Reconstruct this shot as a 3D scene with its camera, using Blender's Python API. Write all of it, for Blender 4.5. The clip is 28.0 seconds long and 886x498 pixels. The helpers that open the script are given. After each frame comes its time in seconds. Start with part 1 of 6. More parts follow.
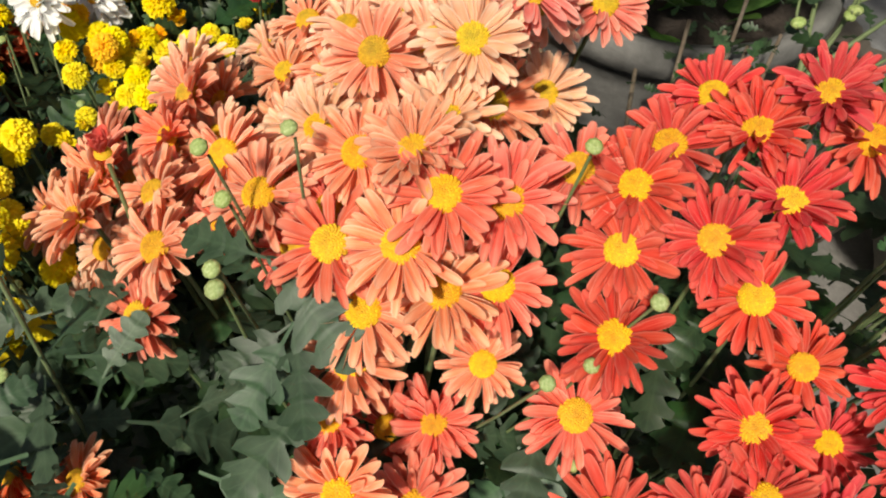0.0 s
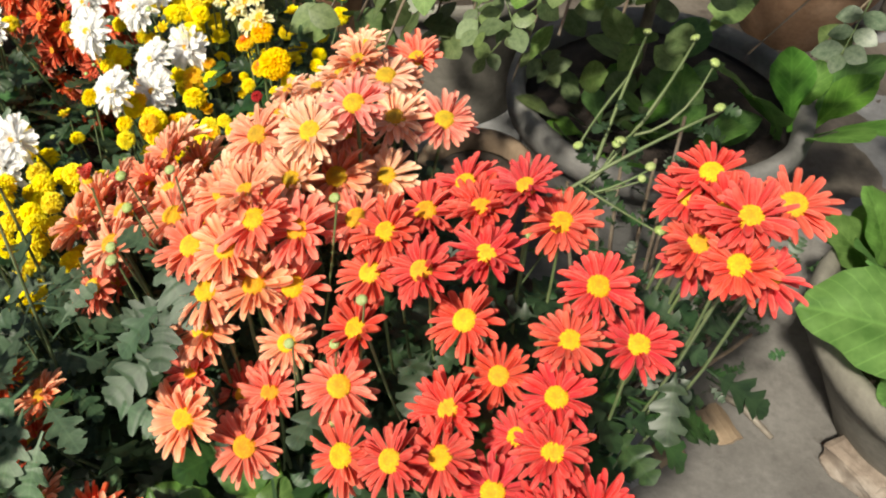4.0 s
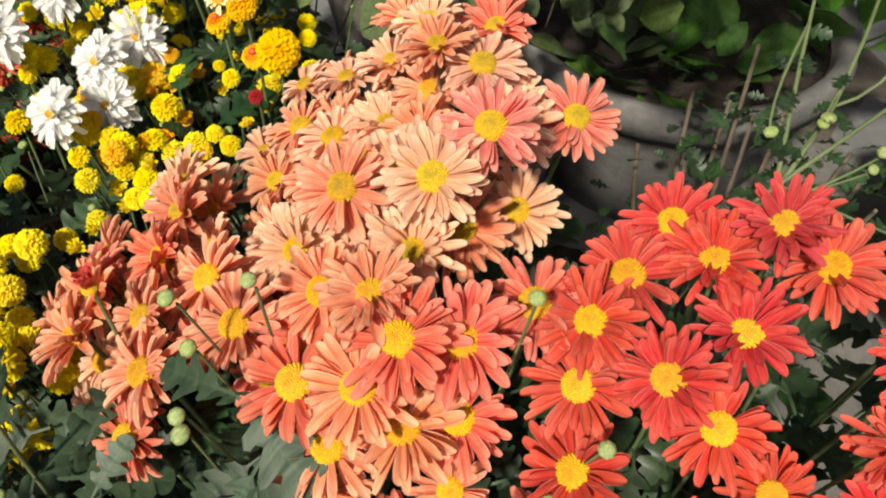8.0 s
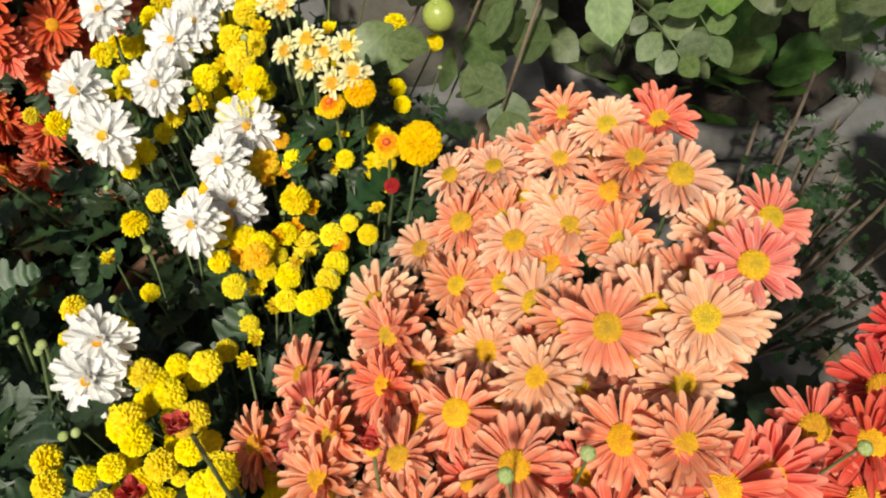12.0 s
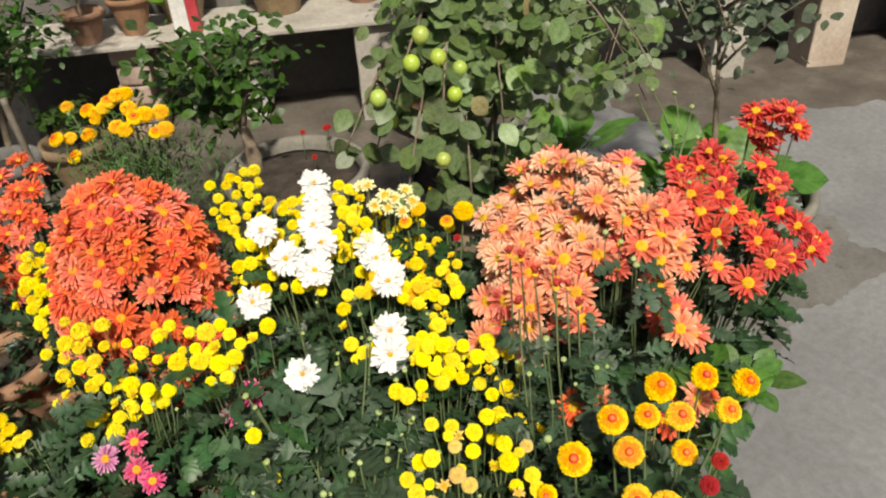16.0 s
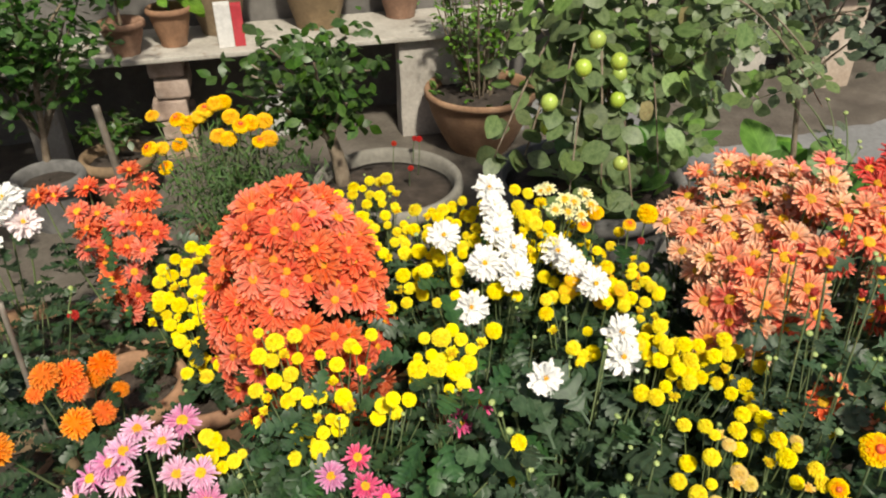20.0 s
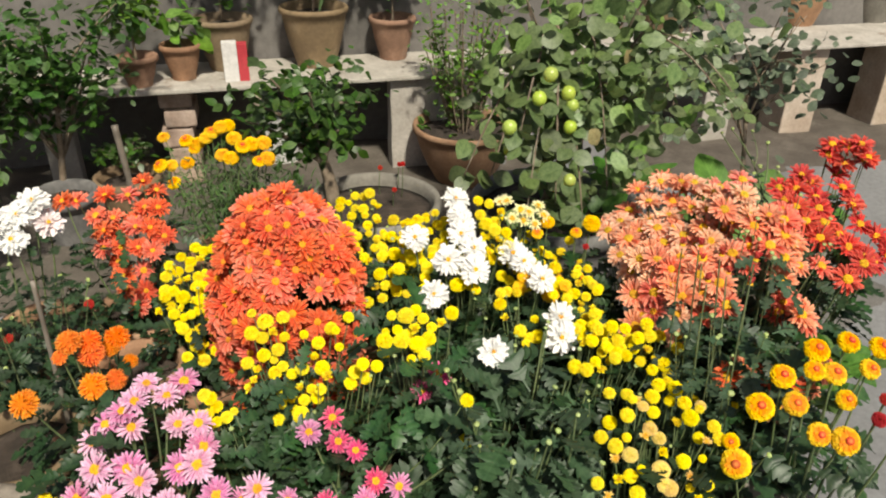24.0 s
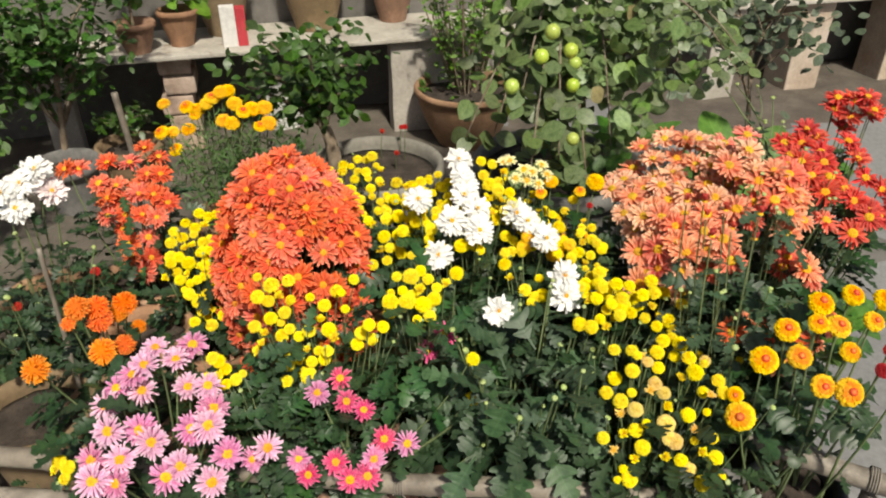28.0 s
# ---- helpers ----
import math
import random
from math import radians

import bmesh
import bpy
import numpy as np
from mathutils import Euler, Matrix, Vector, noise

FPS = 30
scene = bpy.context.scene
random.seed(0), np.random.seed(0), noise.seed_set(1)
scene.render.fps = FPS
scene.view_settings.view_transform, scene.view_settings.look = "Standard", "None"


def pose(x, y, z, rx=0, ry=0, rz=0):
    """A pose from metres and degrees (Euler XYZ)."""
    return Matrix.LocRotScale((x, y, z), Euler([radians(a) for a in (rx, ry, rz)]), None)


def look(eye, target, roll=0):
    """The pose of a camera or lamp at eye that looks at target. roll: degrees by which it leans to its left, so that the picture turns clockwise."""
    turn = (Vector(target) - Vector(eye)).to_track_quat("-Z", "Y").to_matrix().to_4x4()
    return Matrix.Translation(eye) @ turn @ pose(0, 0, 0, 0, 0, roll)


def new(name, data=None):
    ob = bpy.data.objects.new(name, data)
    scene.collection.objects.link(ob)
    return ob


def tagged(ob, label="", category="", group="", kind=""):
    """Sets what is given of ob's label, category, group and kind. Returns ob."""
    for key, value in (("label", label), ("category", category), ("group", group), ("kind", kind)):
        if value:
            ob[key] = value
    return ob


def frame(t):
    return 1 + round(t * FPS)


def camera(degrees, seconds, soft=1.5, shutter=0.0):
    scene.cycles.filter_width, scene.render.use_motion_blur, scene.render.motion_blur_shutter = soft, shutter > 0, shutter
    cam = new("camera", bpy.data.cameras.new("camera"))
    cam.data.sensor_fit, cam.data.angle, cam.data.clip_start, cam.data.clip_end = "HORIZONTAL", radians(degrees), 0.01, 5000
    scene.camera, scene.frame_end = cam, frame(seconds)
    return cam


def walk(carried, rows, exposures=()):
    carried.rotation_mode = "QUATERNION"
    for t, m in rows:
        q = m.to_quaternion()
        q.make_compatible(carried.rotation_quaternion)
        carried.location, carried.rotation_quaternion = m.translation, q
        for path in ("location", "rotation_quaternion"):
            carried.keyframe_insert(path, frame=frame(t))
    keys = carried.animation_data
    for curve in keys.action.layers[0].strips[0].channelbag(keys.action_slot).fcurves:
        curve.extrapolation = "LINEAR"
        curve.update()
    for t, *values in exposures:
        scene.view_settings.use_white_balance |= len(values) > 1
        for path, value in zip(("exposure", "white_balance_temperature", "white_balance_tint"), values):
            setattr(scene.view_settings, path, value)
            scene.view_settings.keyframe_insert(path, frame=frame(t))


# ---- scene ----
cam = camera(61.8, 28.0, 2.1)
METRES, EYE, TILT, LEAN, TURN = 3.4, 1.035, -55.0, -3.5, 0.0
ROWS = [
    (0.0, 0.0, 0.0, 0.0, 0.0, 0.0, -0.0),
    (0.5, 0.0211, -0.0058, -0.0, 2.36, 0.15, -0.97),
    (1.0, 0.0478, -0.03, -0.0137, 4.05, 2.19, -2.16),
    (1.5, 0.0704, -0.0447, -0.0205, 6.58, 5.02, -3.81),
    (2.0, 0.0839, -0.0603, -0.0211, 7.75, 7.05, -7.68),
    (2.5, 0.09, -0.0618, -0.0223, 9.58, 8.25, -8.41),
    (4.5, 0.0631, -0.0458, -0.0127, 8.71, 7.62, -7.83),
    (5.0, 0.049, -0.0347, -0.009, 8.47, 6.29, -7.38),
    (5.5, 0.0396, -0.0215, -0.0071, 8.39, 4.65, -6.63),
    (6.0, 0.0375, -0.0156, -0.0038, 7.83, 3.24, -6.51),
    (6.5, 0.0283, -0.0048, 0.0031, 6.75, 1.9, -5.76),
    (7.0, 0.0254, -0.012, 0.0074, 5.43, 0.87, -5.82),
    (7.5, 0.0269, -0.0137, 0.0098, 3.92, 1.55, -0.4),
    (8.0, 0.014, -0.0036, 0.0173, 3.47, 2.23, 0.94),
    (8.5, 0.005, 0.0098, 0.023, 2.03, 2.11, 1.37),
    (9.0, 0.0011, 0.0212, 0.0268, 0.73, 1.34, 1.4),
    (9.5, -0.0028, 0.0327, 0.0334, -0.67, 0.35, 2.16),
    (10.0, -0.007, 0.0393, 0.0399, -0.82, -0.64, -0.89),
    (10.5, -0.0098, 0.0437, 0.0478, -0.62, -1.4, -0.35),
    (11.0, -0.0273, 0.0517, 0.0627, -1.41, -2.16, 2.71),
    (11.5, -0.0392, 0.0241, 0.0611, -1.79, -2.66, 3.92),
    (13.5, -0.0798, -0.1021, 0.013, -2.77, 8.19, 19.62),
    (14.0, -0.1077, -0.132, -0.0095, -7.16, 9.36, 23.26),
    (14.5, -0.1468, -0.1466, -0.0184, -9.47, 11.7, 27.8),
    (15.0, -0.1962, -0.1508, -0.0101, -13.49, 12.48, 30.22),
    (15.5, -0.2293, -0.1687, -0.0196, -17.39, 13.26, 31.35),
    (16.0, -0.2559, -0.1735, -0.0221, -18.96, 14.47, 33.54),
    (16.5, -0.2887, -0.1554, 0.0036, -20.75, 14.38, 35.81),
    (17.0, -0.3114, -0.1478, 0.0174, -23.09, 13.56, 34.78),
    (17.5, -0.3282, -0.1487, 0.0228, -25.69, 12.69, 36.28),
    (18.0, -0.3325, -0.1551, 0.0165, -27.13, 12.37, 36.67),
    (18.5, -0.3431, -0.1624, 0.0106, -23.27, 14.8, 35.84),
    (19.0, -0.3521, -0.1399, 0.0325, -23.27, 14.85, 34.88),
    (19.5, -0.3646, -0.1208, 0.0515, -24.57, 13.93, 34.97),
    (20.0, -0.3727, -0.1145, 0.0554, -25.38, 12.84, 35.64),
    (20.5, -0.3759, -0.1295, 0.0422, -27.49, 11.22, 32.1),
    (21.0, -0.3794, -0.14, 0.0285, -27.87, 11.28, 33.99),
    (21.5, -0.3844, -0.1466, 0.0261, -28.41, 11.31, 34.63),
    (23.5, -0.4085, -0.1616, 0.0114, -26.48, 15.25, 33.86),
    (24.0, -0.4075, -0.1624, 0.0094, -26.0, 15.98, 34.53),
    (24.5, -0.406, -0.1645, 0.0067, -25.74, 16.16, 35.88),
    (25.0, -0.4067, -0.1657, 0.0049, -25.87, 15.39, 35.61),
    (25.5, -0.4089, -0.166, 0.0037, -26.14, 14.66, 35.54),
    (26.0, -0.4096, -0.1657, 0.004, -26.16, 14.25, 35.24),
    (26.5, -0.4098, -0.1635, 0.0051, -25.98, 14.11, 35.21),
    (27.0, -0.409, -0.1618, 0.0058, -25.81, 13.98, 35.4),
    (27.5, -0.4093, -0.1605, 0.0067, -25.55, 13.81, 35.36),
    (28.0, -0.4089, -0.1611, 0.007, -25.35, 13.71, 35.39),
]
walk(cam, [(t, pose(0, 0, EYE, TILT, LEAN, TURN) @ pose(METRES * x, METRES * y, METRES * z, 90 + pitch, roll, yaw)) for t, x, y, z, yaw, pitch, roll in ROWS],
     [(0.0, -0.15), (1.0, -0.10), (2.5, 0.28), (5.0, 0.18), (7.0, -0.02), (9.0, -0.25), (11.0, -0.31), (13.5, -0.27), (16.0, -0.04), (28.0, 0.0)])

# ---- light ----
world = bpy.data.worlds.new("hazy_sky")
scene.world = world
world.use_nodes = True
wn = world.node_tree
sky = wn.nodes.new("ShaderNodeTexSky")
sky.sky_type = "NISHITA"
sky.sun_disc = False
SUN_UP, SUN_ROUND = radians(52), radians(205)
sky.sun_elevation, sky.sun_rotation = SUN_UP, SUN_ROUND
sky.air_density, sky.dust_density = 1.0, 4.0
wn.nodes["Background"].inputs["Strength"].default_value = 0.058
wn.links.new(sky.outputs["Color"], wn.nodes["Background"].inputs["Color"])
sun_data = bpy.data.lights.new("sun", "SUN")
sun_data.energy, sun_data.angle, sun_data.color = 5.0, radians(4), (1.0, 0.93, 0.77)
sun = new("sun", sun_data)
sun_from = Vector((math.sin(SUN_ROUND) * math.cos(SUN_UP), math.cos(SUN_ROUND) * math.cos(SUN_UP), math.sin(SUN_UP)))
sun.matrix_world = look(sun_from * 20, (0, 0, 0))

# ---- materials ----
def material(name, rough=0.6, metal=0.0):
    m = bpy.data.materials.new(name)
    m.use_nodes = True
    nt = m.node_tree
    b = nt.nodes["Principled BSDF"]
    b.inputs["Roughness"].default_value = rough
    b.inputs["Metallic"].default_value = metal
    return m, nt, b


def ramp(nt, fac, stops):
    r = nt.nodes.new("ShaderNodeValToRGB")
    while len(r.color_ramp.elements) < len(stops):
        r.color_ramp.elements.new(0.5)
    for e, (at, col) in zip(r.color_ramp.elements, stops):
        e.position, e.color = at, (*col, 1)
    nt.links.new(fac, r.inputs["Fac"])
    return r.outputs["Color"]


def mixed(nt, a, b, fac, mode="MIX"):
    x = nt.nodes.new("ShaderNodeMix")
    x.data_type, x.blend_type = "RGBA", mode
    for sock, v in ((x.inputs[6], a), (x.inputs[7], b), (x.inputs[0], fac)):
        if isinstance(v, (tuple, list)):
            sock.default_value = (*v, 1)
        elif isinstance(v, (int, float)):
            sock.default_value = v
        else:
            nt.links.new(v, sock)
    return x.outputs[2]


def noise_of(nt, scale, detail=4.0, vec=None, rough=0.55):
    n = nt.nodes.new("ShaderNodeTexNoise")
    n.inputs["Scale"].default_value, n.inputs["Detail"].default_value = scale, detail
    n.inputs["Roughness"].default_value = rough
    if vec is not None:
        nt.links.new(vec, n.inputs["Vector"])
    return n.outputs["Fac"]


def bump(nt, b, height, strength, distance=0.01):
    n = nt.nodes.new("ShaderNodeBump")
    n.inputs["Strength"].default_value, n.inputs["Distance"].default_value = strength, distance
    nt.links.new(height, n.inputs["Height"])
    nt.links.new(n.outputs["Normal"], b.inputs["Normal"])


def coords(nt, kind="Object"):
    return nt.nodes.new("ShaderNodeTexCoord").outputs[kind]


def mapped(nt, vec, scale):
    n = nt.nodes.new("ShaderNodeMapping")
    n.inputs["Scale"].default_value = scale
    nt.links.new(vec, n.inputs["Vector"])
    return n.outputs["Vector"]


def random_of(nt):
    return nt.nodes.new("ShaderNodeObjectInfo").outputs["Random"]


def hue(nt, col, rnd, spread=0.02, sat=0.2, val=0.3):
    h = nt.nodes.new("ShaderNodeHueSaturation")
    for name, mid, wide in (("Hue", 0.5, spread), ("Saturation", 1.0, sat), ("Value", 1.0, val)):
        mr = nt.nodes.new("ShaderNodeMapRange")
        mr.inputs["To Min"].default_value, mr.inputs["To Max"].default_value = mid - wide, mid + wide
        wn_ = nt.nodes.new("ShaderNodeMath")
        wn_.operation = "FRACT"
        mul = nt.nodes.new("ShaderNodeMath")
        mul.operation = "MULTIPLY"
        mul.inputs[1].default_value = {"Hue": 1.0, "Saturation": 7.31, "Value": 3.77}[name]
        nt.links.new(rnd, mul.inputs[0])
        nt.links.new(mul.outputs[0], wn_.inputs[0])
        nt.links.new(wn_.outputs[0], mr.inputs["Value"])
        nt.links.new(mr.outputs[0], h.inputs[name])
    nt.links.new(col, h.inputs["Color"])
    return h.outputs["Color"]


def see_through(nt, b, col, share):
    """Thin plant tissue: part of the light passes through."""
    tr = nt.nodes.new("ShaderNodeBsdfTranslucent")
    nt.links.new(col, tr.inputs["Color"])
    mix = nt.nodes.new("ShaderNodeMixShader")
    mix.inputs["Fac"].default_value = share
    out = nt.nodes["Material Output"]
    nt.links.new(b.outputs[0], mix.inputs[1])
    nt.links.new(tr.outputs[0], mix.inputs[2])
    nt.links.new(mix.outputs[0], out.inputs["Surface"])


def petal_material(name, throat, body, tip, streak, spread=0.006, val=0.10, grain=0.55, glow=0.20):
    m, nt, b = material(name, 0.62)
    uv = nt.nodes.new("ShaderNodeSeparateXYZ")
    uvm = coords(nt, "UV")
    nt.links.new(uvm, uv.inputs[0])
    col = ramp(nt, uv.outputs["Y"], [(0.0, throat), (0.22, body), (0.7, body), (1.0, tip)])
    lines = noise_of(nt, 1.0, 3, mapped(nt, uvm, (9, 1.6, 1)))
    sharp = nt.nodes.new("ShaderNodeMapRange")
    sharp.inputs["From Min"].default_value, sharp.inputs["From Max"].default_value = 0.48, 0.66
    nt.links.new(lines, sharp.inputs["Value"])
    sc = nt.nodes.new("ShaderNodeMath")
    sc.operation = "MULTIPLY"
    sc.inputs[1].default_value = grain * 0.5
    nt.links.new(sharp.outputs[0], sc.inputs[0])
    col = mixed(nt, col, streak, sc.outputs[0])
    # paler margins along both sides of each petal
    across = nt.nodes.new("ShaderNodeMath")
    across.operation = "PINGPONG"
    across.inputs[1].default_value = 0.5
    nt.links.new(uv.outputs["X"], across.inputs[0])
    margin = nt.nodes.new("ShaderNodeMapRange")
    margin.inputs["From Min"].default_value, margin.inputs["From Max"].default_value = 0.15, 0.04
    margin.inputs["To Max"].default_value = min(1.0, grain * 1.25)
    nt.links.new(across.outputs[0], margin.inputs["Value"])
    col = mixed(nt, col, streak, margin.outputs[0])
    isl = nt.nodes.new("ShaderNodeNewGeometry").outputs["Random Per Island"]
    col = hue(nt, col, isl, spread * 0.5, 0.015, 0.13)
    col = hue(nt, col, random_of(nt), spread, 0.02, val)
    nt.links.new(col, b.inputs["Base Color"])
    b.inputs["Specular IOR Level"].default_value = 0.05
    bump(nt, b, lines, 0.25, 0.002)
    see_through(nt, b, col, glow)
    return m


def leaf_material(name, dark, light, share=0.16, rough=0.5, vein=None):
    m, nt, b = material(name, rough)
    uvm = coords(nt, "UV")
    n = noise_of(nt, 3.0, 4, mapped(nt, uvm, (2, 2, 1)))
    col = ramp(nt, n, [(0.3, dark), (0.72, light)])
    uv = nt.nodes.new("ShaderNodeSeparateXYZ")
    nt.links.new(uvm, uv.inputs[0])
    off = nt.nodes.new("ShaderNodeMath")
    off.operation = "SUBTRACT"
    off.inputs[1].default_value = 0.5
    nt.links.new(uv.outputs["X"], off.inputs[0])
    ab = nt.nodes.new("ShaderNodeMath")
    ab.operation = "ABSOLUTE"
    nt.links.new(off.outputs[0], ab.inputs[0])
    slant = nt.nodes.new("ShaderNodeMath")
    slant.operation = "MULTIPLY_ADD"
    slant.inputs[1].default_value = -1.1
    nt.links.new(ab.outputs[0], slant.inputs[0])
    nt.links.new(uv.outputs["Y"], slant.inputs[2])
    saw = nt.nodes.new("ShaderNodeMath")
    saw.operation = "PINGPONG"
    saw.inputs[1].default_value = 0.07
    nt.links.new(slant.outputs[0], saw.inputs[0])
    vein_at = nt.nodes.new("ShaderNodeMapRange")
    vein_at.inputs["From Min"].default_value, vein_at.inputs["From Max"].default_value = 0.012, 0.0
    nt.links.new(saw.outputs[0], vein_at.inputs["Value"])
    mid = nt.nodes.new("ShaderNodeMapRange")
    mid.inputs["From Min"].default_value, mid.inputs["From Max"].default_value = 0.025, 0.0
    nt.links.new(ab.outputs[0], mid.inputs["Value"])
    both = nt.nodes.new("ShaderNodeMath")
    both.operation = "MAXIMUM"
    nt.links.new(vein_at.outputs[0], both.inputs[0])
    nt.links.new(mid.outputs[0], both.inputs[1])
    soft = nt.nodes.new("ShaderNodeMath")
    soft.operation = "MULTIPLY"
    soft.inputs[1].default_value = 0.17
    nt.links.new(both.outputs[0], soft.inputs[0])
    col = mixed(nt, col, vein or tuple(min(1, 2.2 * c) for c in light), soft.outputs[0])
    isl = nt.nodes.new("ShaderNodeNewGeometry").outputs["Random Per Island"]
    col = hue(nt, col, isl, 0.012, 0.15, 0.30)
    col = hue(nt, col, random_of(nt), 0.012, 0.12, 0.25)
    nt.links.new(col, b.inputs["Base Color"])
    bump(nt, b, both.outputs[0], -0.35, 0.0015)
    see_through(nt, b, col, share)
    return m


def surface_material(name, cols, scale, rough=0.8, grain=60.0, relief=0.4, spots=None, distance=0.004):
    m, nt, b = material(name, rough)
    v = coords(nt)
    col = ramp(nt, noise_of(nt, scale, 6, v), [(0.28, cols[0]), (0.52, cols[1]), (0.75, cols[2])])
    fine = noise_of(nt, grain, 5, v, 0.7)
    col = mixed(nt, col, ramp(nt, fine, [(0.3, (0.72, 0.72, 0.72)), (0.7, (1.12, 1.12, 1.12))]), 0.8, "MULTIPLY")
    if spots:
        patch = ramp(nt, noise_of(nt, spots[1], 5, v, 0.65), [(spots[2], (0, 0, 0)), (spots[2] + 0.1, (1, 1, 1))])
        col = mixed(nt, col, spots[0], patch)
    col = hue(nt, col, random_of(nt), 0.006, 0.08, 0.10)
    nt.links.new(col, b.inputs["Base Color"])
    bump(nt, b, fine, relief, distance)
    return m


def disc_material(name, middle, edge):
    m, nt, b = material(name, 0.75)
    v = coords(nt, "UV")
    sep = nt.nodes.new("ShaderNodeSeparateXYZ")
    nt.links.new(v, sep.inputs[0])
    col = ramp(nt, sep.outputs["Y"], [(0.0, middle), (0.75, edge), (1.0, edge)])
    isl = nt.nodes.new("ShaderNodeNewGeometry").outputs["Random Per Island"]
    col = hue(nt, col, isl, 0.008, 0.01, 0.18)
    col = hue(nt, col, random_of(nt), 0.010, 0.01, 0.12)
    nt.links.new(col, b.inputs["Base Color"])
    return m


M_SALMON = petal_material("salmon_petal", (0.84, 0.44, 0.09), (0.81, 0.26, 0.13), (0.89, 0.45, 0.28), (0.96, 0.70, 0.50))
M_PALE = petal_material("pale_salmon_petal", (0.90, 0.62, 0.20), (0.85, 0.42, 0.25), (0.90, 0.60, 0.43), (0.96, 0.82, 0.65))
M_CORAL = petal_material("coral_petal", (0.82, 0.27, 0.05), (0.80, 0.160, 0.095), (0.87, 0.30, 0.20), (0.95, 0.51, 0.39), grain=0.50)
M_RED = petal_material("red_petal", (0.72, 0.15, 0.03), (0.64, 0.056, 0.044), (0.74, 0.120, 0.090), (0.89, 0.32, 0.26), grain=0.42)
M_MAROON = petal_material("maroon_petal", (0.30, 0.03, 0.012), (0.36, 0.020, 0.016), (0.46, 0.040, 0.030), (0.50, 0.07, 0.05), grain=0.3)
M_ROSE = petal_material("rose_salmon_petal", (0.82, 0.38, 0.12), (0.76, 0.180, 0.145), (0.82, 0.34, 0.27), (0.94, 0.60, 0.50))
M_ORANGE = petal_material("orange_petal", (0.80, 0.20, 0.02), (0.75, 0.108, 0.036), (0.80, 0.20, 0.085), (0.90, 0.38, 0.21))
M_WHITE = petal_material("white_petal", (0.90, 0.92, 0.78), (0.94, 0.94, 0.93), (0.95, 0.95, 0.94), (0.92, 0.92, 0.91), 0.0, 0.02, 0.2, 0.32)
M_BLUSH = petal_material("blush_white_petal", (0.82, 0.75, 0.62), (0.86, 0.76, 0.76), (0.88, 0.84, 0.84), (0.80, 0.66, 0.68), 0.0, 0.04, 0.35)
M_CREAM = petal_material("cream_petal", (0.80, 0.72, 0.12), (0.86, 0.82, 0.42), (0.88, 0.86, 0.66), (0.84, 0.80, 0.50), 0.005, 0.06, 0.4)
M_PINK = petal_material("pink_petal", (0.84, 0.56, 0.62), (0.66, 0.20, 0.42), (0.76, 0.40, 0.60), (0.88, 0.66, 0.79), 0.01, 0.08, 0.6)
M_LIGHTPINK = petal_material("light_pink_petal", (0.88, 0.74, 0.78), (0.74, 0.37, 0.57), (0.84, 0.60, 0.74), (0.92, 0.79, 0.87), 0.01, 0.08, 0.6)
M_MAGENTA = petal_material("magenta_petal", (0.86, 0.40, 0.46), (0.70, 0.055, 0.20), (0.80, 0.20, 0.36), (0.84, 0.36, 0.50), 0.01, 0.12, 0.5)
M_YELLOW = petal_material("yellow_petal", (0.88, 0.62, 0.004), (0.92, 0.75, 0.006), (0.94, 0.82, 0.02), (0.95, 0.86, 0.08), 0.006, 0.08, 0.3)
M_GOLDEN = petal_material("golden_petal", (0.88, 0.40, 0.004), (0.92, 0.53, 0.006), (0.94, 0.64, 0.010), (0.94, 0.66, 0.014), 0.010, 0.08, 0.2)
M_RIM = petal_material("golden_rim_petal", (0.91, 0.42, 0.004), (0.93, 0.57, 0.006), (0.95, 0.70, 0.010), (0.95, 0.72, 0.016), 0.006, 0.06, 0.2)
M_FADED = petal_material("faded_petal", (0.72, 0.48, 0.06), (0.82, 0.60, 0.14), (0.80, 0.60, 0.24), (0.66, 0.42, 0.14), 0.015, 0.12, 0.4)
M_EMBER = petal_material("ember_centre", (0.86, 0.20, 0.005), (0.90, 0.30, 0.006), (0.92, 0.44, 0.008), (0.92, 0.46, 0.010), 0.006, 0.06, 0.2)
M_TUFT = petal_material("orange_tuft_petal", (0.66, 0.12, 0.008), (0.80, 0.17, 0.014), (0.86, 0.30, 0.05), (0.88, 0.40, 0.12), 0.015, 0.15, 0.4)
M_DISC = disc_material("yellow_disc", (0.62, 0.30, 0.004), (0.76, 0.42, 0.006))
M_DISC_ORANGE = disc_material("orange_disc", (0.70, 0.27, 0.006), (0.80, 0.37, 0.008))
M_DISC_GREEN = disc_material("greenish_disc", (0.44, 0.30, 0.012), (0.66, 0.40, 0.008))
M_HEART = disc_material("ember_heart", (0.80, 0.27, 0.05), (0.60, 0.052, 0.006))
M_MUM_LEAF = leaf_material("mum_leaf", (0.016, 0.041, 0.016), (0.044, 0.089, 0.033), 0.16, 0.46)
M_MUM_LIGHT = leaf_material("mum_leaf_light", (0.028, 0.062, 0.028), (0.072, 0.127, 0.064), 0.18, 0.52)
M_BROAD = leaf_material("broad_leaf", (0.085, 0.23, 0.022), (0.20, 0.42, 0.065), 0.4, 0.46)
M_JUJUBE = leaf_material("jujube_leaf", (0.092, 0.150, 0.042), (0.200, 0.275, 0.098), 0.30, 0.44)
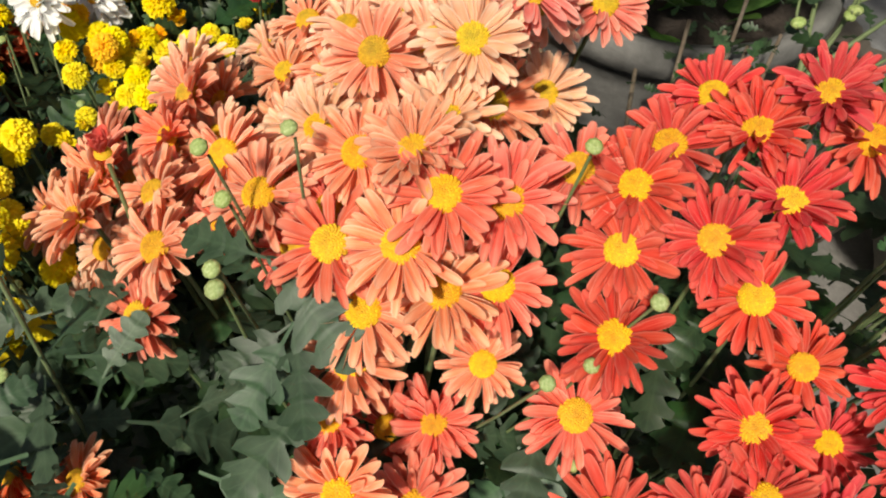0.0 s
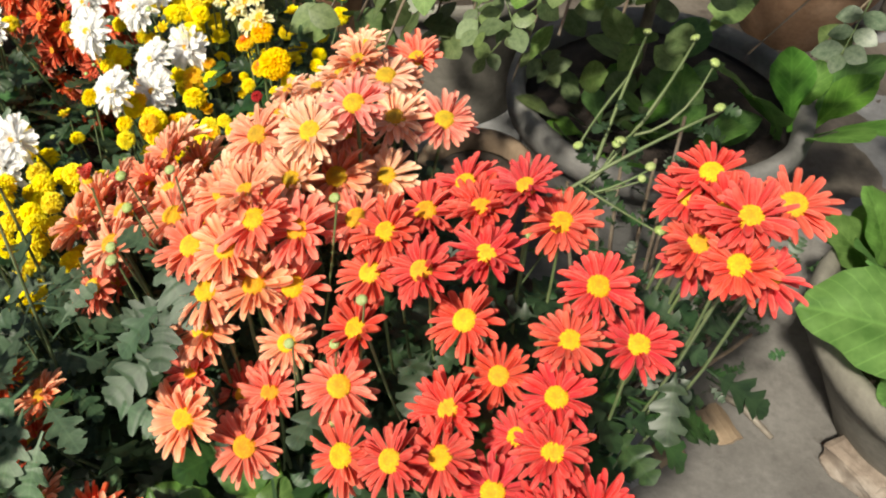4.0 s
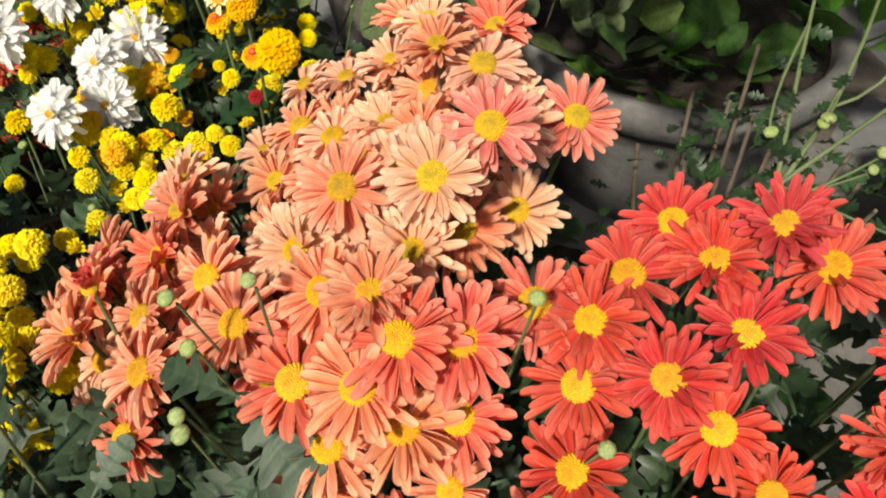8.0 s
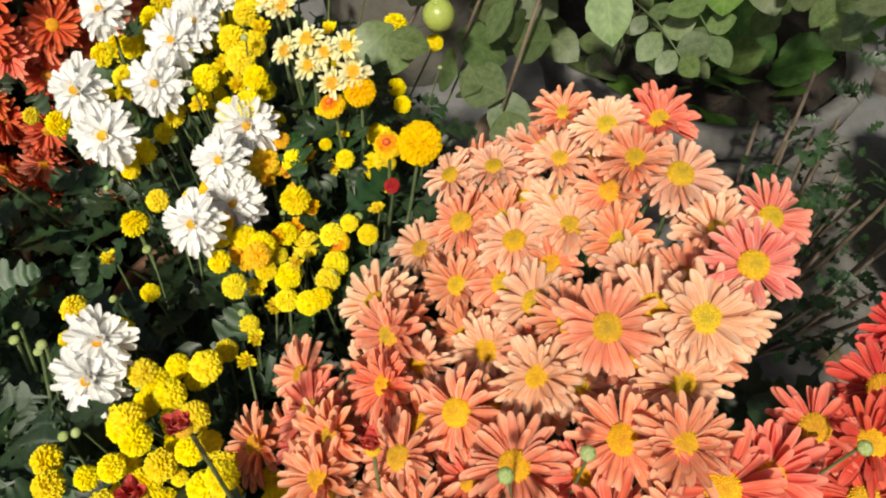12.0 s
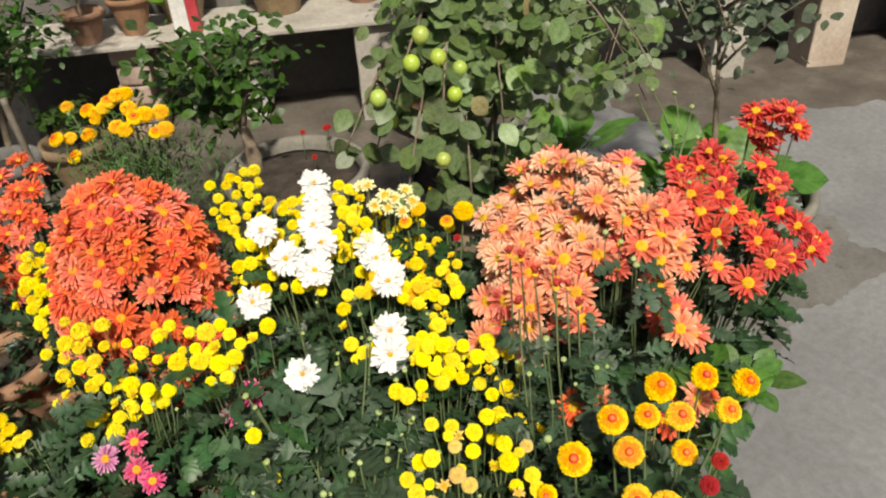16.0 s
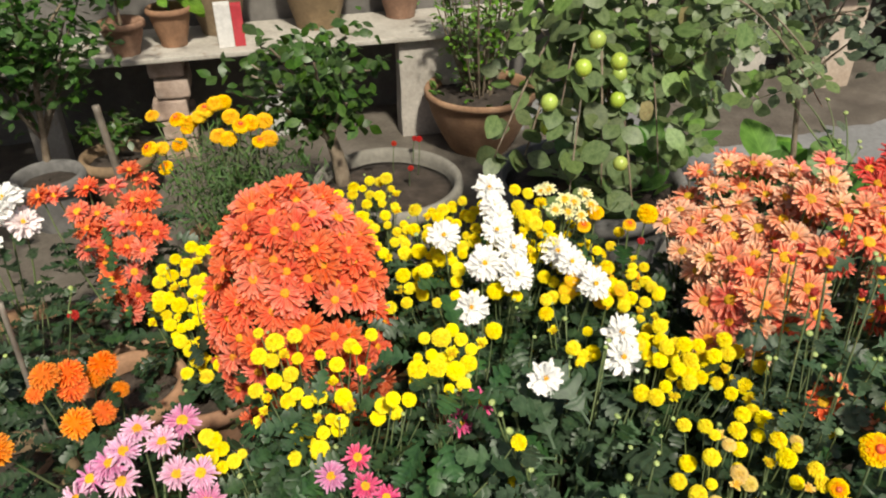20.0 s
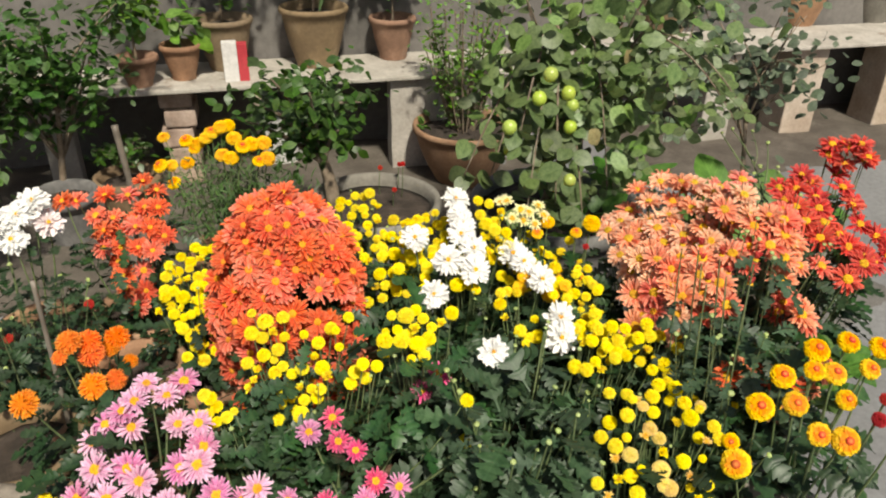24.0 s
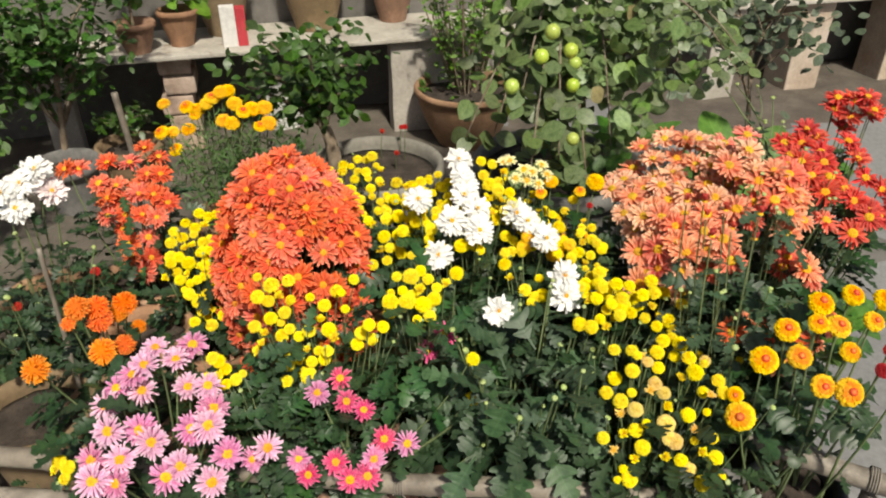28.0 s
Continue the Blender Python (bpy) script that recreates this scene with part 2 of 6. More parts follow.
M_SHRUB = leaf_material("shrub_leaf", (0.034, 0.078, 0.018), (0.092, 0.165, 0.044), 0.22, 0.42)
M_YELLOWED = leaf_material("yellowed_leaf", (0.26, 0.20, 0.07), (0.46, 0.38, 0.16), 0.25, 0.5)
M_FRESH = leaf_material("fresh_leaf", (0.060, 0.16, 0.020), (0.16, 0.31, 0.055), 0.28, 0.40)
M_FINE = leaf_material("fine_leaf", (0.050, 0.115, 0.022), (0.13, 0.24, 0.055), 0.25, 0.6)
M_STEM = surface_material("green_stem", ((0.098, 0.147, 0.056), (0.154, 0.203, 0.084), (0.217, 0.259, 0.126)), 20, 0.6, 120, 0.1)
M_BARK = surface_material("bark", ((0.12, 0.085, 0.06), (0.22, 0.17, 0.12), (0.36, 0.30, 0.24)), 25, 0.9, 90, 0.8)
M_BUD = surface_material("bud_green", ((0.22, 0.33, 0.08), (0.38, 0.48, 0.16), (0.60, 0.64, 0.34)), 3, 0.32, 150, 0.3)
M_FRUIT = surface_material("green_fruit", ((0.30, 0.42, 0.05), (0.42, 0.54, 0.09), (0.55, 0.62, 0.16)), 14, 0.3, 90, 0.05)
M_CONCRETE = surface_material("concrete_floor", ((0.160, 0.161, 0.165), (0.220, 0.222, 0.227), (0.285, 0.286, 0.289)), 1.3, 0.85, 38, 0.35, ((0.10, 0.096, 0.092), 2.1, 0.62))
M_GREYPOT = surface_material("cement_pot", ((0.115, 0.112, 0.110), (0.19, 0.185, 0.18), (0.27, 0.265, 0.255)), 7, 0.9, 60, 0.6, ((0.33, 0.32, 0.30), 5, 0.66))
M_TUB = surface_material("tub_cement", ((0.15, 0.14, 0.115), (0.23, 0.215, 0.185), (0.32, 0.30, 0.265)), 6, 0.9, 60, 0.5, ((0.13, 0.13, 0.09), 6, 0.64))
M_PALEPOT = surface_material("pale_cement_pot", ((0.165, 0.155, 0.13), (0.235, 0.222, 0.192), (0.32, 0.305, 0.27)), 6, 0.9, 60, 0.5, ((0.22, 0.22, 0.16), 6, 0.66))
M_TERRA = surface_material("terracotta", ((0.20, 0.115, 0.070), (0.33, 0.19, 0.115), (0.43, 0.28, 0.185)), 8, 0.85, 70, 0.4, ((0.36, 0.30, 0.24), 6, 0.68))
M_BROWNPOT = surface_material("brown_pot", ((0.16, 0.112, 0.070), (0.245, 0.172, 0.105), (0.34, 0.255, 0.17)), 6, 0.8, 60, 0.4, ((0.30, 0.27, 0.22), 5, 0.68))
M_BLACK = surface_material("black_plastic", ((0.018, 0.019, 0.021), (0.035, 0.036, 0.038), (0.06, 0.06, 0.062)), 9, 0.45, 60, 0.2, ((0.20, 0.20, 0.20), 22, 0.70))
M_SOIL = surface_material("soil", ((0.028, 0.021, 0.016), (0.060, 0.044, 0.034), (0.105, 0.080, 0.064)), 22, 0.95, 90, 1.0, ((0.136, 0.124, 0.112), 70, 0.68), 0.01)
M_SLAB = surface_material("weathered_slab", ((0.30, 0.275, 0.24), (0.43, 0.40, 0.36), (0.54, 0.51, 0.465)), 5, 0.85, 60, 0.4, ((0.22, 0.17, 0.13), 6, 0.60))
M_PILLAR = surface_material("rough_pillar", ((0.36, 0.27, 0.20), (0.48, 0.39, 0.31), (0.60, 0.53, 0.45)), 5, 0.9, 50, 0.7)
M_BRICK = surface_material("pale_brick", ((0.33, 0.235, 0.18), (0.44, 0.335, 0.27), (0.54, 0.45, 0.385)), 9, 0.92, 45, 0.7)
M_WALL = surface_material("old_wall", ((0.095, 0.09, 0.085), (0.145, 0.136, 0.128), (0.21, 0.198, 0.186)), 1.8, 0.9, 30, 0.5, ((0.12, 0.10, 0.085), 1.4, 0.60))
M_BAMBOO = surface_material("bamboo", ((0.105, 0.088, 0.070), (0.21, 0.182, 0.148), (0.35, 0.315, 0.265)), 9, 0.6, 70, 0.4, ((0.08, 0.07, 0.06), 7, 0.60))
M_STONE = surface_material("rubble", ((0.16, 0.12, 0.095), (0.27, 0.22, 0.18), (0.40, 0.36, 0.32)), 12, 0.95, 50, 1.0)
M_PAPER = surface_material("white_card", ((0.66, 0.64, 0.62), (0.74, 0.72, 0.70), (0.80, 0.78, 0.76)), 8, 0.6, 40, 0.05)
M_REDCARD = surface_material("red_card", ((0.36, 0.03, 0.035), (0.46, 0.045, 0.05), (0.52, 0.07, 0.07)), 8, 0.5, 40, 0.05)
M_PLASTER = surface_material("white_plastic", ((0.55, 0.56, 0.54), (0.66, 0.66, 0.64), (0.74, 0.74, 0.72)), 8, 0.4, 40, 0.05)
M_DIRT = surface_material("dirt", ((0.075, 0.062, 0.05), (0.115, 0.098, 0.08), (0.17, 0.148, 0.125)), 6, 0.95, 60, 0.8, ((0.075, 0.06, 0.05), 9, 0.6))
M_TUBFLOOR = surface_material("tub_floor", ((0.105, 0.098, 0.092), (0.155, 0.146, 0.138), (0.21, 0.20, 0.19)), 5, 0.9, 70, 0.5, ((0.07, 0.06, 0.052), 12, 0.64))
M_ROSY = leaf_material("rosy_leaf", (0.06, 0.105, 0.055), (0.16, 0.21, 0.13), 0.2, 0.42)
M_WIRE = surface_material("old_twine", ((0.16, 0.14, 0.12), (0.24, 0.21, 0.18), (0.32, 0.29, 0.25)), 20, 0.9, 80, 0.3)

# ---- building blocks ----
rng = random.Random(7)


def mesh_from(name, verts, faces, mats, uvs=None, face_mats=None, smooth=True):
    me = bpy.data.meshes.new(name)
    me.from_pydata(verts, [], faces)
    for m in (mats if isinstance(mats, (list, tuple)) else [mats]):
        me.materials.append(m)
    if uvs is not None:
        layer = me.uv_layers.new(name="UVMap")
        idx = np.empty(len(me.loops), dtype=np.int32)
        me.loops.foreach_get("vertex_index", idx)
        layer.data.foreach_set("uv", np.asarray(uvs, dtype=np.float32)[idx].ravel())
    if face_mats is not None:
        me.polygons.foreach_set("material_index", np.asarray(face_mats, dtype=np.int32))
    me.polygons.foreach_set("use_smooth", np.full(len(me.polygons), smooth))
    me.update()
    return me


def thing(name, at, label, category, group="", kind=""):
    e = new(name)
    e.empty_display_size = 0.05
    e.matrix_basis = Matrix.Translation(at)
    return tagged(e, label, category, group, kind)


def put(name, me, parent, m, label="", kind=""):
    """A part from mesh data at the world pose m under a thing that stands unturned."""
    o = new(name, me)
    o.parent = parent
    base = Matrix.Translation(-parent.matrix_basis.translation) if parent and parent.parent is None else Matrix()
    o.matrix_basis = base @ m
    return tagged(o, label, kind=kind)


def single(name, me, m, label, category, group="", kind=""):
    o = new(name, me)
    o.matrix_basis = m
    return tagged(o, label, category, group, kind)


def facing(at, normal, spin=0.0, scale=1.0):
    q = Vector(normal).normalized().to_track_quat("Z", "Y")
    s = scale if isinstance(scale, (tuple, list)) else (scale,) * 3
    return Matrix.Translation(at) @ q.to_matrix().to_4x4() @ Matrix.Rotation(spin, 4, "Z") @ Matrix.Diagonal((*s, 1))


def along(at, ahead, up=(0, 0, 1), scale=1.0, spin=0.0):
    """A pose whose y axis points ahead and whose z axis leans to up."""
    y = Vector(ahead).normalized()
    x = y.cross(Vector(up))
    x = x.normalized() if x.length > 1e-4 else Vector((1, 0, 0))
    z = x.cross(y)
    r = Matrix((x, y, z)).transposed().to_4x4()
    return Matrix.Translation(at) @ r @ Matrix.Rotation(spin, 4, "Y") @ Matrix.Diagonal((scale, scale, scale, 1))


class Shape:
    """Collects vertices, faces, uv and materials for one mesh."""

    def __init__(self):
        self.v, self.f, self.uv, self.fm = [], [], [], []

    def add(self, verts, faces, uvs=None, mat=0):
        k = len(self.v)
        self.v += [tuple(p) for p in verts]
        self.uv += uvs or [(0.5, 0.5)] * len(verts)
        self.f += [tuple(i + k for i in f) for f in faces]
        self.fm += [mat] * len(faces)

    def mesh(self, name, mats, smooth=True):
        return mesh_from(name, self.v, self.f, mats, self.uv, self.fm, smooth)


def strip(stations, m=None):
    """A folded blade: stations of (along, half width, height at the middle, height at the edges, forward shift of the edges)."""
    verts, faces, uvs = [], [], []
    for y, w, zm, ze, shift in stations:
        verts += [Vector((-w, y + shift, ze)), Vector((0, y, zm)), Vector((w, y + shift, ze))]
        top = stations[-1][0] or 1
        uvs += [(0.5 - w / (2 * top) * 2, y / top), (0.5, y / top), (0.5 + w / (2 * top) * 2, y / top)]
    for i in range(len(stations) - 1):
        a = 3 * i
        faces += [(a, a + 1, a + 4, a + 3), (a + 1, a + 2, a + 5, a + 4)]
    if m is not None:
        verts = [m @ v for v in verts]
    return verts, faces, uvs


def blade(stations, cup, m):
    """A petal five points wide: stations of (along, half width, height), with its edges raised by cup."""
    verts, faces, uvs = [], [], []
    for y, w, z in stations:
        for k in (-1.0, -0.55, 0.0, 0.55, 1.0):
            verts.append(m @ Vector((w * k, y - (0.06 * w * k * k if w > 0.03 else 0), z + cup * w * (k * k - 0.3))))
            uvs.append((0.5 + w * k, y))
    for i in range(len(stations) - 1):
        for k in range(4):
            a = 5 * i + k
            faces.append((a, a + 1, a + 6, a + 5))
    return verts, faces, uvs


def daisy(seed, mat, rows, width=0.094, curl=0.18, tip=0.36, ragged=0.11, name="petals"):
    """A ring of strap petals of reach 1 about the z axis. rows: (count, reach, lift in degrees)."""
    r = random.Random(seed)
    s = Shape()
    for n, reach, lift in rows:
        start = r.random() * 6.28
        for i in range(n):
            a = start + 6.283 * i / n + r.uniform(-0.5, 0.5) * 6.283 / n * 0.8
            ln = reach * (1 + r.uniform(-ragged * 1.8, ragged))
            w = width * r.uniform(0.75, 1.15)
            el = radians(lift + r.uniform(-15, 15))
            cu = curl * r.uniform(0.2, 1.8)
            side = r.uniform(-0.10, 0.10)
            st = [(ln * t, w * k, ln * (0.10 * t - cu * t ** 2.2)) for t, k in ((0.22, 0.46), (0.38, 0.74), (0.58, 0.95), (0.78, 1.0), (0.92, 0.86), (0.98, 0.60), (1.0, tip))]
            m = Matrix.Rotation(a, 4, "Z") @ Matrix.Rotation(el, 4, "X") @ Matrix.Rotation(r.uniform(-0.4, 0.4), 4, "Y")
            v, f, u = blade(st, r.uniform(0.5, 1.5), m)
            bend = m.to_3x3() @ Vector((1, 0, 0))
            v = [p + bend * side * (q[1] ** 2) for p, q in zip(v, u)]
            u = [(i + 0.5 + 0.46 * (j % 5 - 2) / 2, y / ln) for j, (x, y) in enumerate(u)]
            s.add(v, f, u)
    return s.mesh(name, mat)


def disc(seed, mat, radius=0.31, height=0.15, n=150):
    """A dome of small florets on a spiral."""
    r = random.Random(seed)
    s = Shape()
    rings, sides = 4, 18
    verts, faces, uvs = [Vector((0, 0, height * 0.93))], [], [(0.5, 0.0)]
    for i in range(1, rings + 1):
        q = i / rings
        for j in range(sides):
            a = 6.283 * j / sides
            verts.append(Vector((radius * q * math.cos(a), radius * q * math.sin(a), height * 0.93 * (1 - q ** 3) - (0.06 if i == rings else 0))))
            uvs.append((0.5, q))
    for j in range(sides):
        faces.append((0, 1 + j, 1 + (j + 1) % sides))
        for i in range(rings - 1):
            a, b = 1 + i * sides + j, 1 + i * sides + (j + 1) % sides
            faces.append((a, a + sides, b + sides, b))
    s.add(verts, faces, uvs)
    for i in range(n):
        q = math.sqrt((i + 0.5) / n)
        a = i * 2.39996
        c = Vector((radius * 0.95 * q * math.cos(a), radius * 0.95 * q * math.sin(a), height * (1 - q ** 3)))
        d = radius * 0.085 * r.uniform(0.8, 1.2)
        up = Vector((c.x * 0.5, c.y * 0.5, 0.32)).normalized() * radius * 0.05 * r.uniform(0.4, 1.5)
        e1 = up.orthogonal().normalized() * d
        e2 = up.cross(e1).normalized() * d
        v = [c + e1, c + e2, c - e1, c - e2, c + up + e1 * 0.5, c + up + e2 * 0.5, c + up - e1 * 0.5, c + up - e2 * 0.5]
        s.add(v, [(0, 1, 5, 4), (1, 2, 6, 5), (2, 3, 7, 6), (3, 0, 4, 7), (4, 5, 6, 7)], [(0.5, q)] * 8)
    return s.mesh("disc", mat, True)


def pompon(seed, mats, layers, flat=0.8, length=0.36, width=0.13, fluff=0.5):
    """A ball of short cupped petals. layers: (count, angle from the top in degrees, material)."""
    r = random.Random(seed)
    s = Shape()
    for n, ang, mi in layers:
        start = r.random() * 6.28
        for i in range(n):
            a = start + 6.283 * (i + r.uniform(-0.2, 0.2)) / n
            th = radians(ang + r.uniform(-6, 6))
            d = Vector((math.sin(th) * math.cos(a), math.sin(th) * math.sin(a), math.cos(th) * flat))
            tang = Vector((math.cos(th) * math.cos(a), math.cos(th) * math.sin(a), -math.sin(th)))
            ahead = (d + tang * fluff * r.uniform(0.6, 1.4)).normalized()
            ln, w = length * r.uniform(0.8, 1.15), width * r.uniform(0.8, 1.2)
            m = along(d * (1 - length * 0.74), ahead, d - tang, 1.0)
            st = [(0, w * 0.6, 0, 0.02, 0), (ln * 0.55, w, -0.02, 0.05, 0), (ln * 0.9, w * 0.85, -0.03, 0.04, 0), (ln, w * 0.35, -0.05, -0.02, 0)]
            v, f, u = strip(st, m)
            u = [(i + 0.5 + 0.42 * (j % 3 - 1), y) for j, (x, y) in enumerate(u)]
            s.add(v, f, u, mi)
    k = len(s.v)
    rings, sides = 5, 10
    verts, faces = [Vector((0, 0, 0.80 * flat))], []
    for i in range(1, rings):
        for j in range(sides):
            th, a = math.pi * i / rings, 6.283 * j / sides
            verts.append(Vector((0.80 * math.sin(th) * math.cos(a), 0.80 * math.sin(th) * math.sin(a), 0.80 * flat * math.cos(th))))
    verts.append(Vector((0, 0, -0.80 * flat)))
    for j in range(sides):
        faces.append((0, 1 + j, 1 + (j + 1) % sides))
        for i in range(rings - 2):
            a, b = 1 + i * sides + j, 1 + i * sides + (j + 1) % sides
            faces.append((a, a + sides, b + sides, b))
        a = 1 + (rings - 2) * sides
        faces.append((a + j, len(verts) - 1, a + (j + 1) % sides))
    s.add(verts, faces, [(0.5, 0.1)] * len(verts), 0)
    return s.mesh("pompon", mats)


LOBES = [(0, 0.018), (0.20, 0.022), (0.25, 0.06), (0.28, 0.15), (0.32, 0.21), (0.36, 0.20), (0.39, 0.12), (0.42, 0.075), (0.45, 0.11), (0.48, 0.22), (0.52, 0.31), (0.57, 0.325), (0.61, 0.27), (0.64, 0.15), (0.67, 0.115), (0.70, 0.19), (0.74, 0.265), (0.79, 0.26), (0.82, 0.17), (0.85, 0.14), (0.89, 0.185), (0.93, 0.17), (0.97, 0.11), (1.0, 0.02)]


def leaf_mesh(kind, mat, seed=0, smooth=True):
    r = random.Random(seed)
    droop, cup = r.uniform(0.10, 0.34), r.uniform(-0.04, 0.16)
    st = []
    if kind == "lobed":
        for y, w in LOBES:
            k = w * 0.86 * r.uniform(0.88, 1.12)
            st.append((y, k, -droop * y * y, -droop * y * y + cup * k + r.uniform(-0.02, 0.02), 0.42 * max(0, w - 0.12) + r.uniform(-0.01, 0.02)))
    else:
        shapes = {
            "round": [(0, 0.02), (0.06, 0.10), (0.18, 0.26), (0.36, 0.365), (0.55, 0.375), (0.72, 0.30), (0.86, 0.185), (0.95, 0.085), (1, 0.01)],
            "ovate": [(0, 0.03), (0.10, 0.10), (0.26, 0.24), (0.45, 0.30), (0.65, 0.25), (0.84, 0.13), (1, 0.01)],
            "spoon": [(0, 0.035), (0.16, 0.04), (0.32, 0.10), (0.48, 0.22), (0.64, 0.29), (0.80, 0.27), (0.93, 0.15), (1, 0.03)],
            "narrow": [(0, 0.02), (0.2, 0.065), (0.5, 0.085), (0.8, 0.05), (1, 0.01)],
        }
        for y, w in shapes[kind]:
            wave = r.uniform(-0.03, 0.03) if kind == "spoon" else r.uniform(-0.012, 0.012)
            st.append((y, w, -droop * y * y, -droop * y * y + cup * w + wave, 0))
    v, f, u = strip(st)
    return mesh_from(kind + "_leaf", v, f, mat, u, None, smooth)


def puckered_leaf(seed, mat, wide=0.40):
    """A broad leaf with blistered fields between its veins and a wavy rim."""
    r = random.Random(seed)
    ph, droop, roll = r.uniform(0, 6.28), r.uniform(0.15, 0.45), r.uniform(0.0, 0.5)
    verts, faces, uvs = [], [], []
    rows, cols = 22, 8
    for j in range(rows + 1):
        y = j / rows
        w = wide * (0.05 if y < 0.10 else math.sin(math.pi * min(1, ((y - 0.10) / 0.90)) ** 0.85) ** 0.62 + 0.015)
        for i in range(cols + 1):
            k = 2 * i / cols - 1
            x = w * k * (1 + 0.03 * math.sin(31 * y + 2 * k + ph))
            field = abs(math.sin((y - abs(x) * 0.9) * 6.283 * 3.6))
            z = -droop * y * y + 0.045 * field * (1 - abs(k) ** 3) * min(1, 12 * abs(k)) * min(1, w * 4) + roll * x * x + 0.03 * abs(k) ** 3 * math.sin(17 * y + ph + (2 if k > 0 else 0))
            verts.append(Vector((x, y, z)))
            uvs.append((0.5 + x, y))
    for j in range(rows):
        for i in range(cols):
            a = j * (cols + 1) + i
            faces.append((a, a + 1, a + cols + 2, a + cols + 1))
    return mesh_from("puckered_leaf", verts, faces, mat, uvs)


def tube(path, radii, sides=6, cap=True):
    """A tapered tube through the points of a path."""
    pts = [Vector(p) for p in path]
    verts, faces, uvs = [], [], []
    side = None
    for i, p in enumerate(pts):
        d = (pts[min(i + 1, len(pts) - 1)] - pts[max(i - 1, 0)]).normalized()
        side = d.orthogonal().normalized() if side is None else (side - d * side.dot(d)).normalized()
        other = d.cross(side)
        rr = radii[i] if isinstance(radii, (list, tuple)) else radii
        for j in range(sides):
            a = 6.283 * j / sides
            verts.append(p + side * rr * math.cos(a) + other * rr * math.sin(a))
            uvs.append((j / sides, i / max(1, len(pts) - 1)))
    for i in range(len(pts) - 1):
        for j in range(sides):
            a, b = i * sides + j, i * sides + (j + 1) % sides
            faces.append((a, b, b + sides, a + sides))
    if cap:
        faces.append(tuple(reversed(range(sides))))
        faces.append(tuple(range((len(pts) - 1) * sides, len(pts) * sides)))
    return verts, faces, uvs


def arc(a, b, lift, n=6, side=None):
    """Points from a to b that leave a upwards."""
    a, b = Vector(a), Vector(b)
    c = a.lerp(b, 0.45) + Vector((0, 0, lift)) + (side or Vector())
    return [a * (1 - t) ** 2 + c * 2 * t * (1 - t) + b * t * t for t in (i / (n - 1) for i in range(n))]


def lathe(profile, sides=32, wobble=0.0, seed=0):
    """A turned shape from (radius, height) pairs."""
    r = random.Random(seed)
    ph = [r.uniform(0, 6.28) for _ in range(3)]
    verts, faces, uvs = [], [], []
    for i, (rad, z) in enumerate(profile):
        for j in range(sides):
            a = 6.283185 * j / sides
            k = 1 + wobble * (math.sin(2 * a + ph[0]) + 0.6 * math.sin(3 * a + ph[1]) + 0.4 * math.sin(5 * a + ph[2] + z * 20))
            verts.append(Vector((rad * k * math.cos(a), rad * k * math.sin(a), z)))
            uvs.append((j / sides, i / (len(profile) - 1)))
    for i in range(len(profile) - 1):
        for j in range(sides):
            a, b = i * sides + j, i * sides + (j + 1) % sides
            faces.append((a, b, b + sides, a + sides))
    faces.append(tuple(reversed(range(sides))))
    return verts, faces, uvs


def rounded_box(sx, sy, sz, bevel=0.006, rough=0.0, seed=0, cuts=0):
    bm = bmesh.new()
    bmesh.ops.create_cube(bm, size=1)
    bmesh.ops.scale(bm, vec=(sx, sy, sz), verts=bm.verts)
    if cuts:
        bmesh.ops.subdivide_edges(bm, edges=bm.edges[:], cuts=cuts, use_grid_fill=True)
    if bevel:
        bmesh.ops.bevel(bm, geom=[e for e in bm.edges if e.calc_face_angle(0) > 0.5], offset=bevel, segments=2, affect="EDGES", profile=0.6)
    if rough:
        for v in bm.verts:
            v.co += Vector(noise.noise_vector(v.co * (0.8 / max(sx, sy, sz) * 5) + Vector((seed, 0, 0)))) * rough
    return bm


def from_bm(name, bm, mat, smooth=False):
    me = bpy.data.meshes.new(name)
    bm.to_mesh(me)
    bm.free()
    me.materials.append(mat)
    me.polygons.foreach_set("use_smooth", np.full(len(me.polygons), smooth))
    return me


# ---- shared flower and leaf meshes ----
SINGLE = [(20, 1.0, 8), (19, 0.95, 17), (8, 0.82, 26)]
FULL = [(21, 1.0, 8), (20, 0.95, 18), (13, 0.82, 28)]
DOUBLE = [(21, 1.0, -4), (20, 0.97, 6), (18, 0.88, 17), (14, 0.72, 30), (10, 0.52, 46)]


def variants(mat, rows, n=4, **kw):
    return [daisy(100 + 13 * i, mat, [(c + (i % 3) - 1, q, lift + (i - 1) * 6) for c, q, lift in rows], **kw) for i in range(n)]


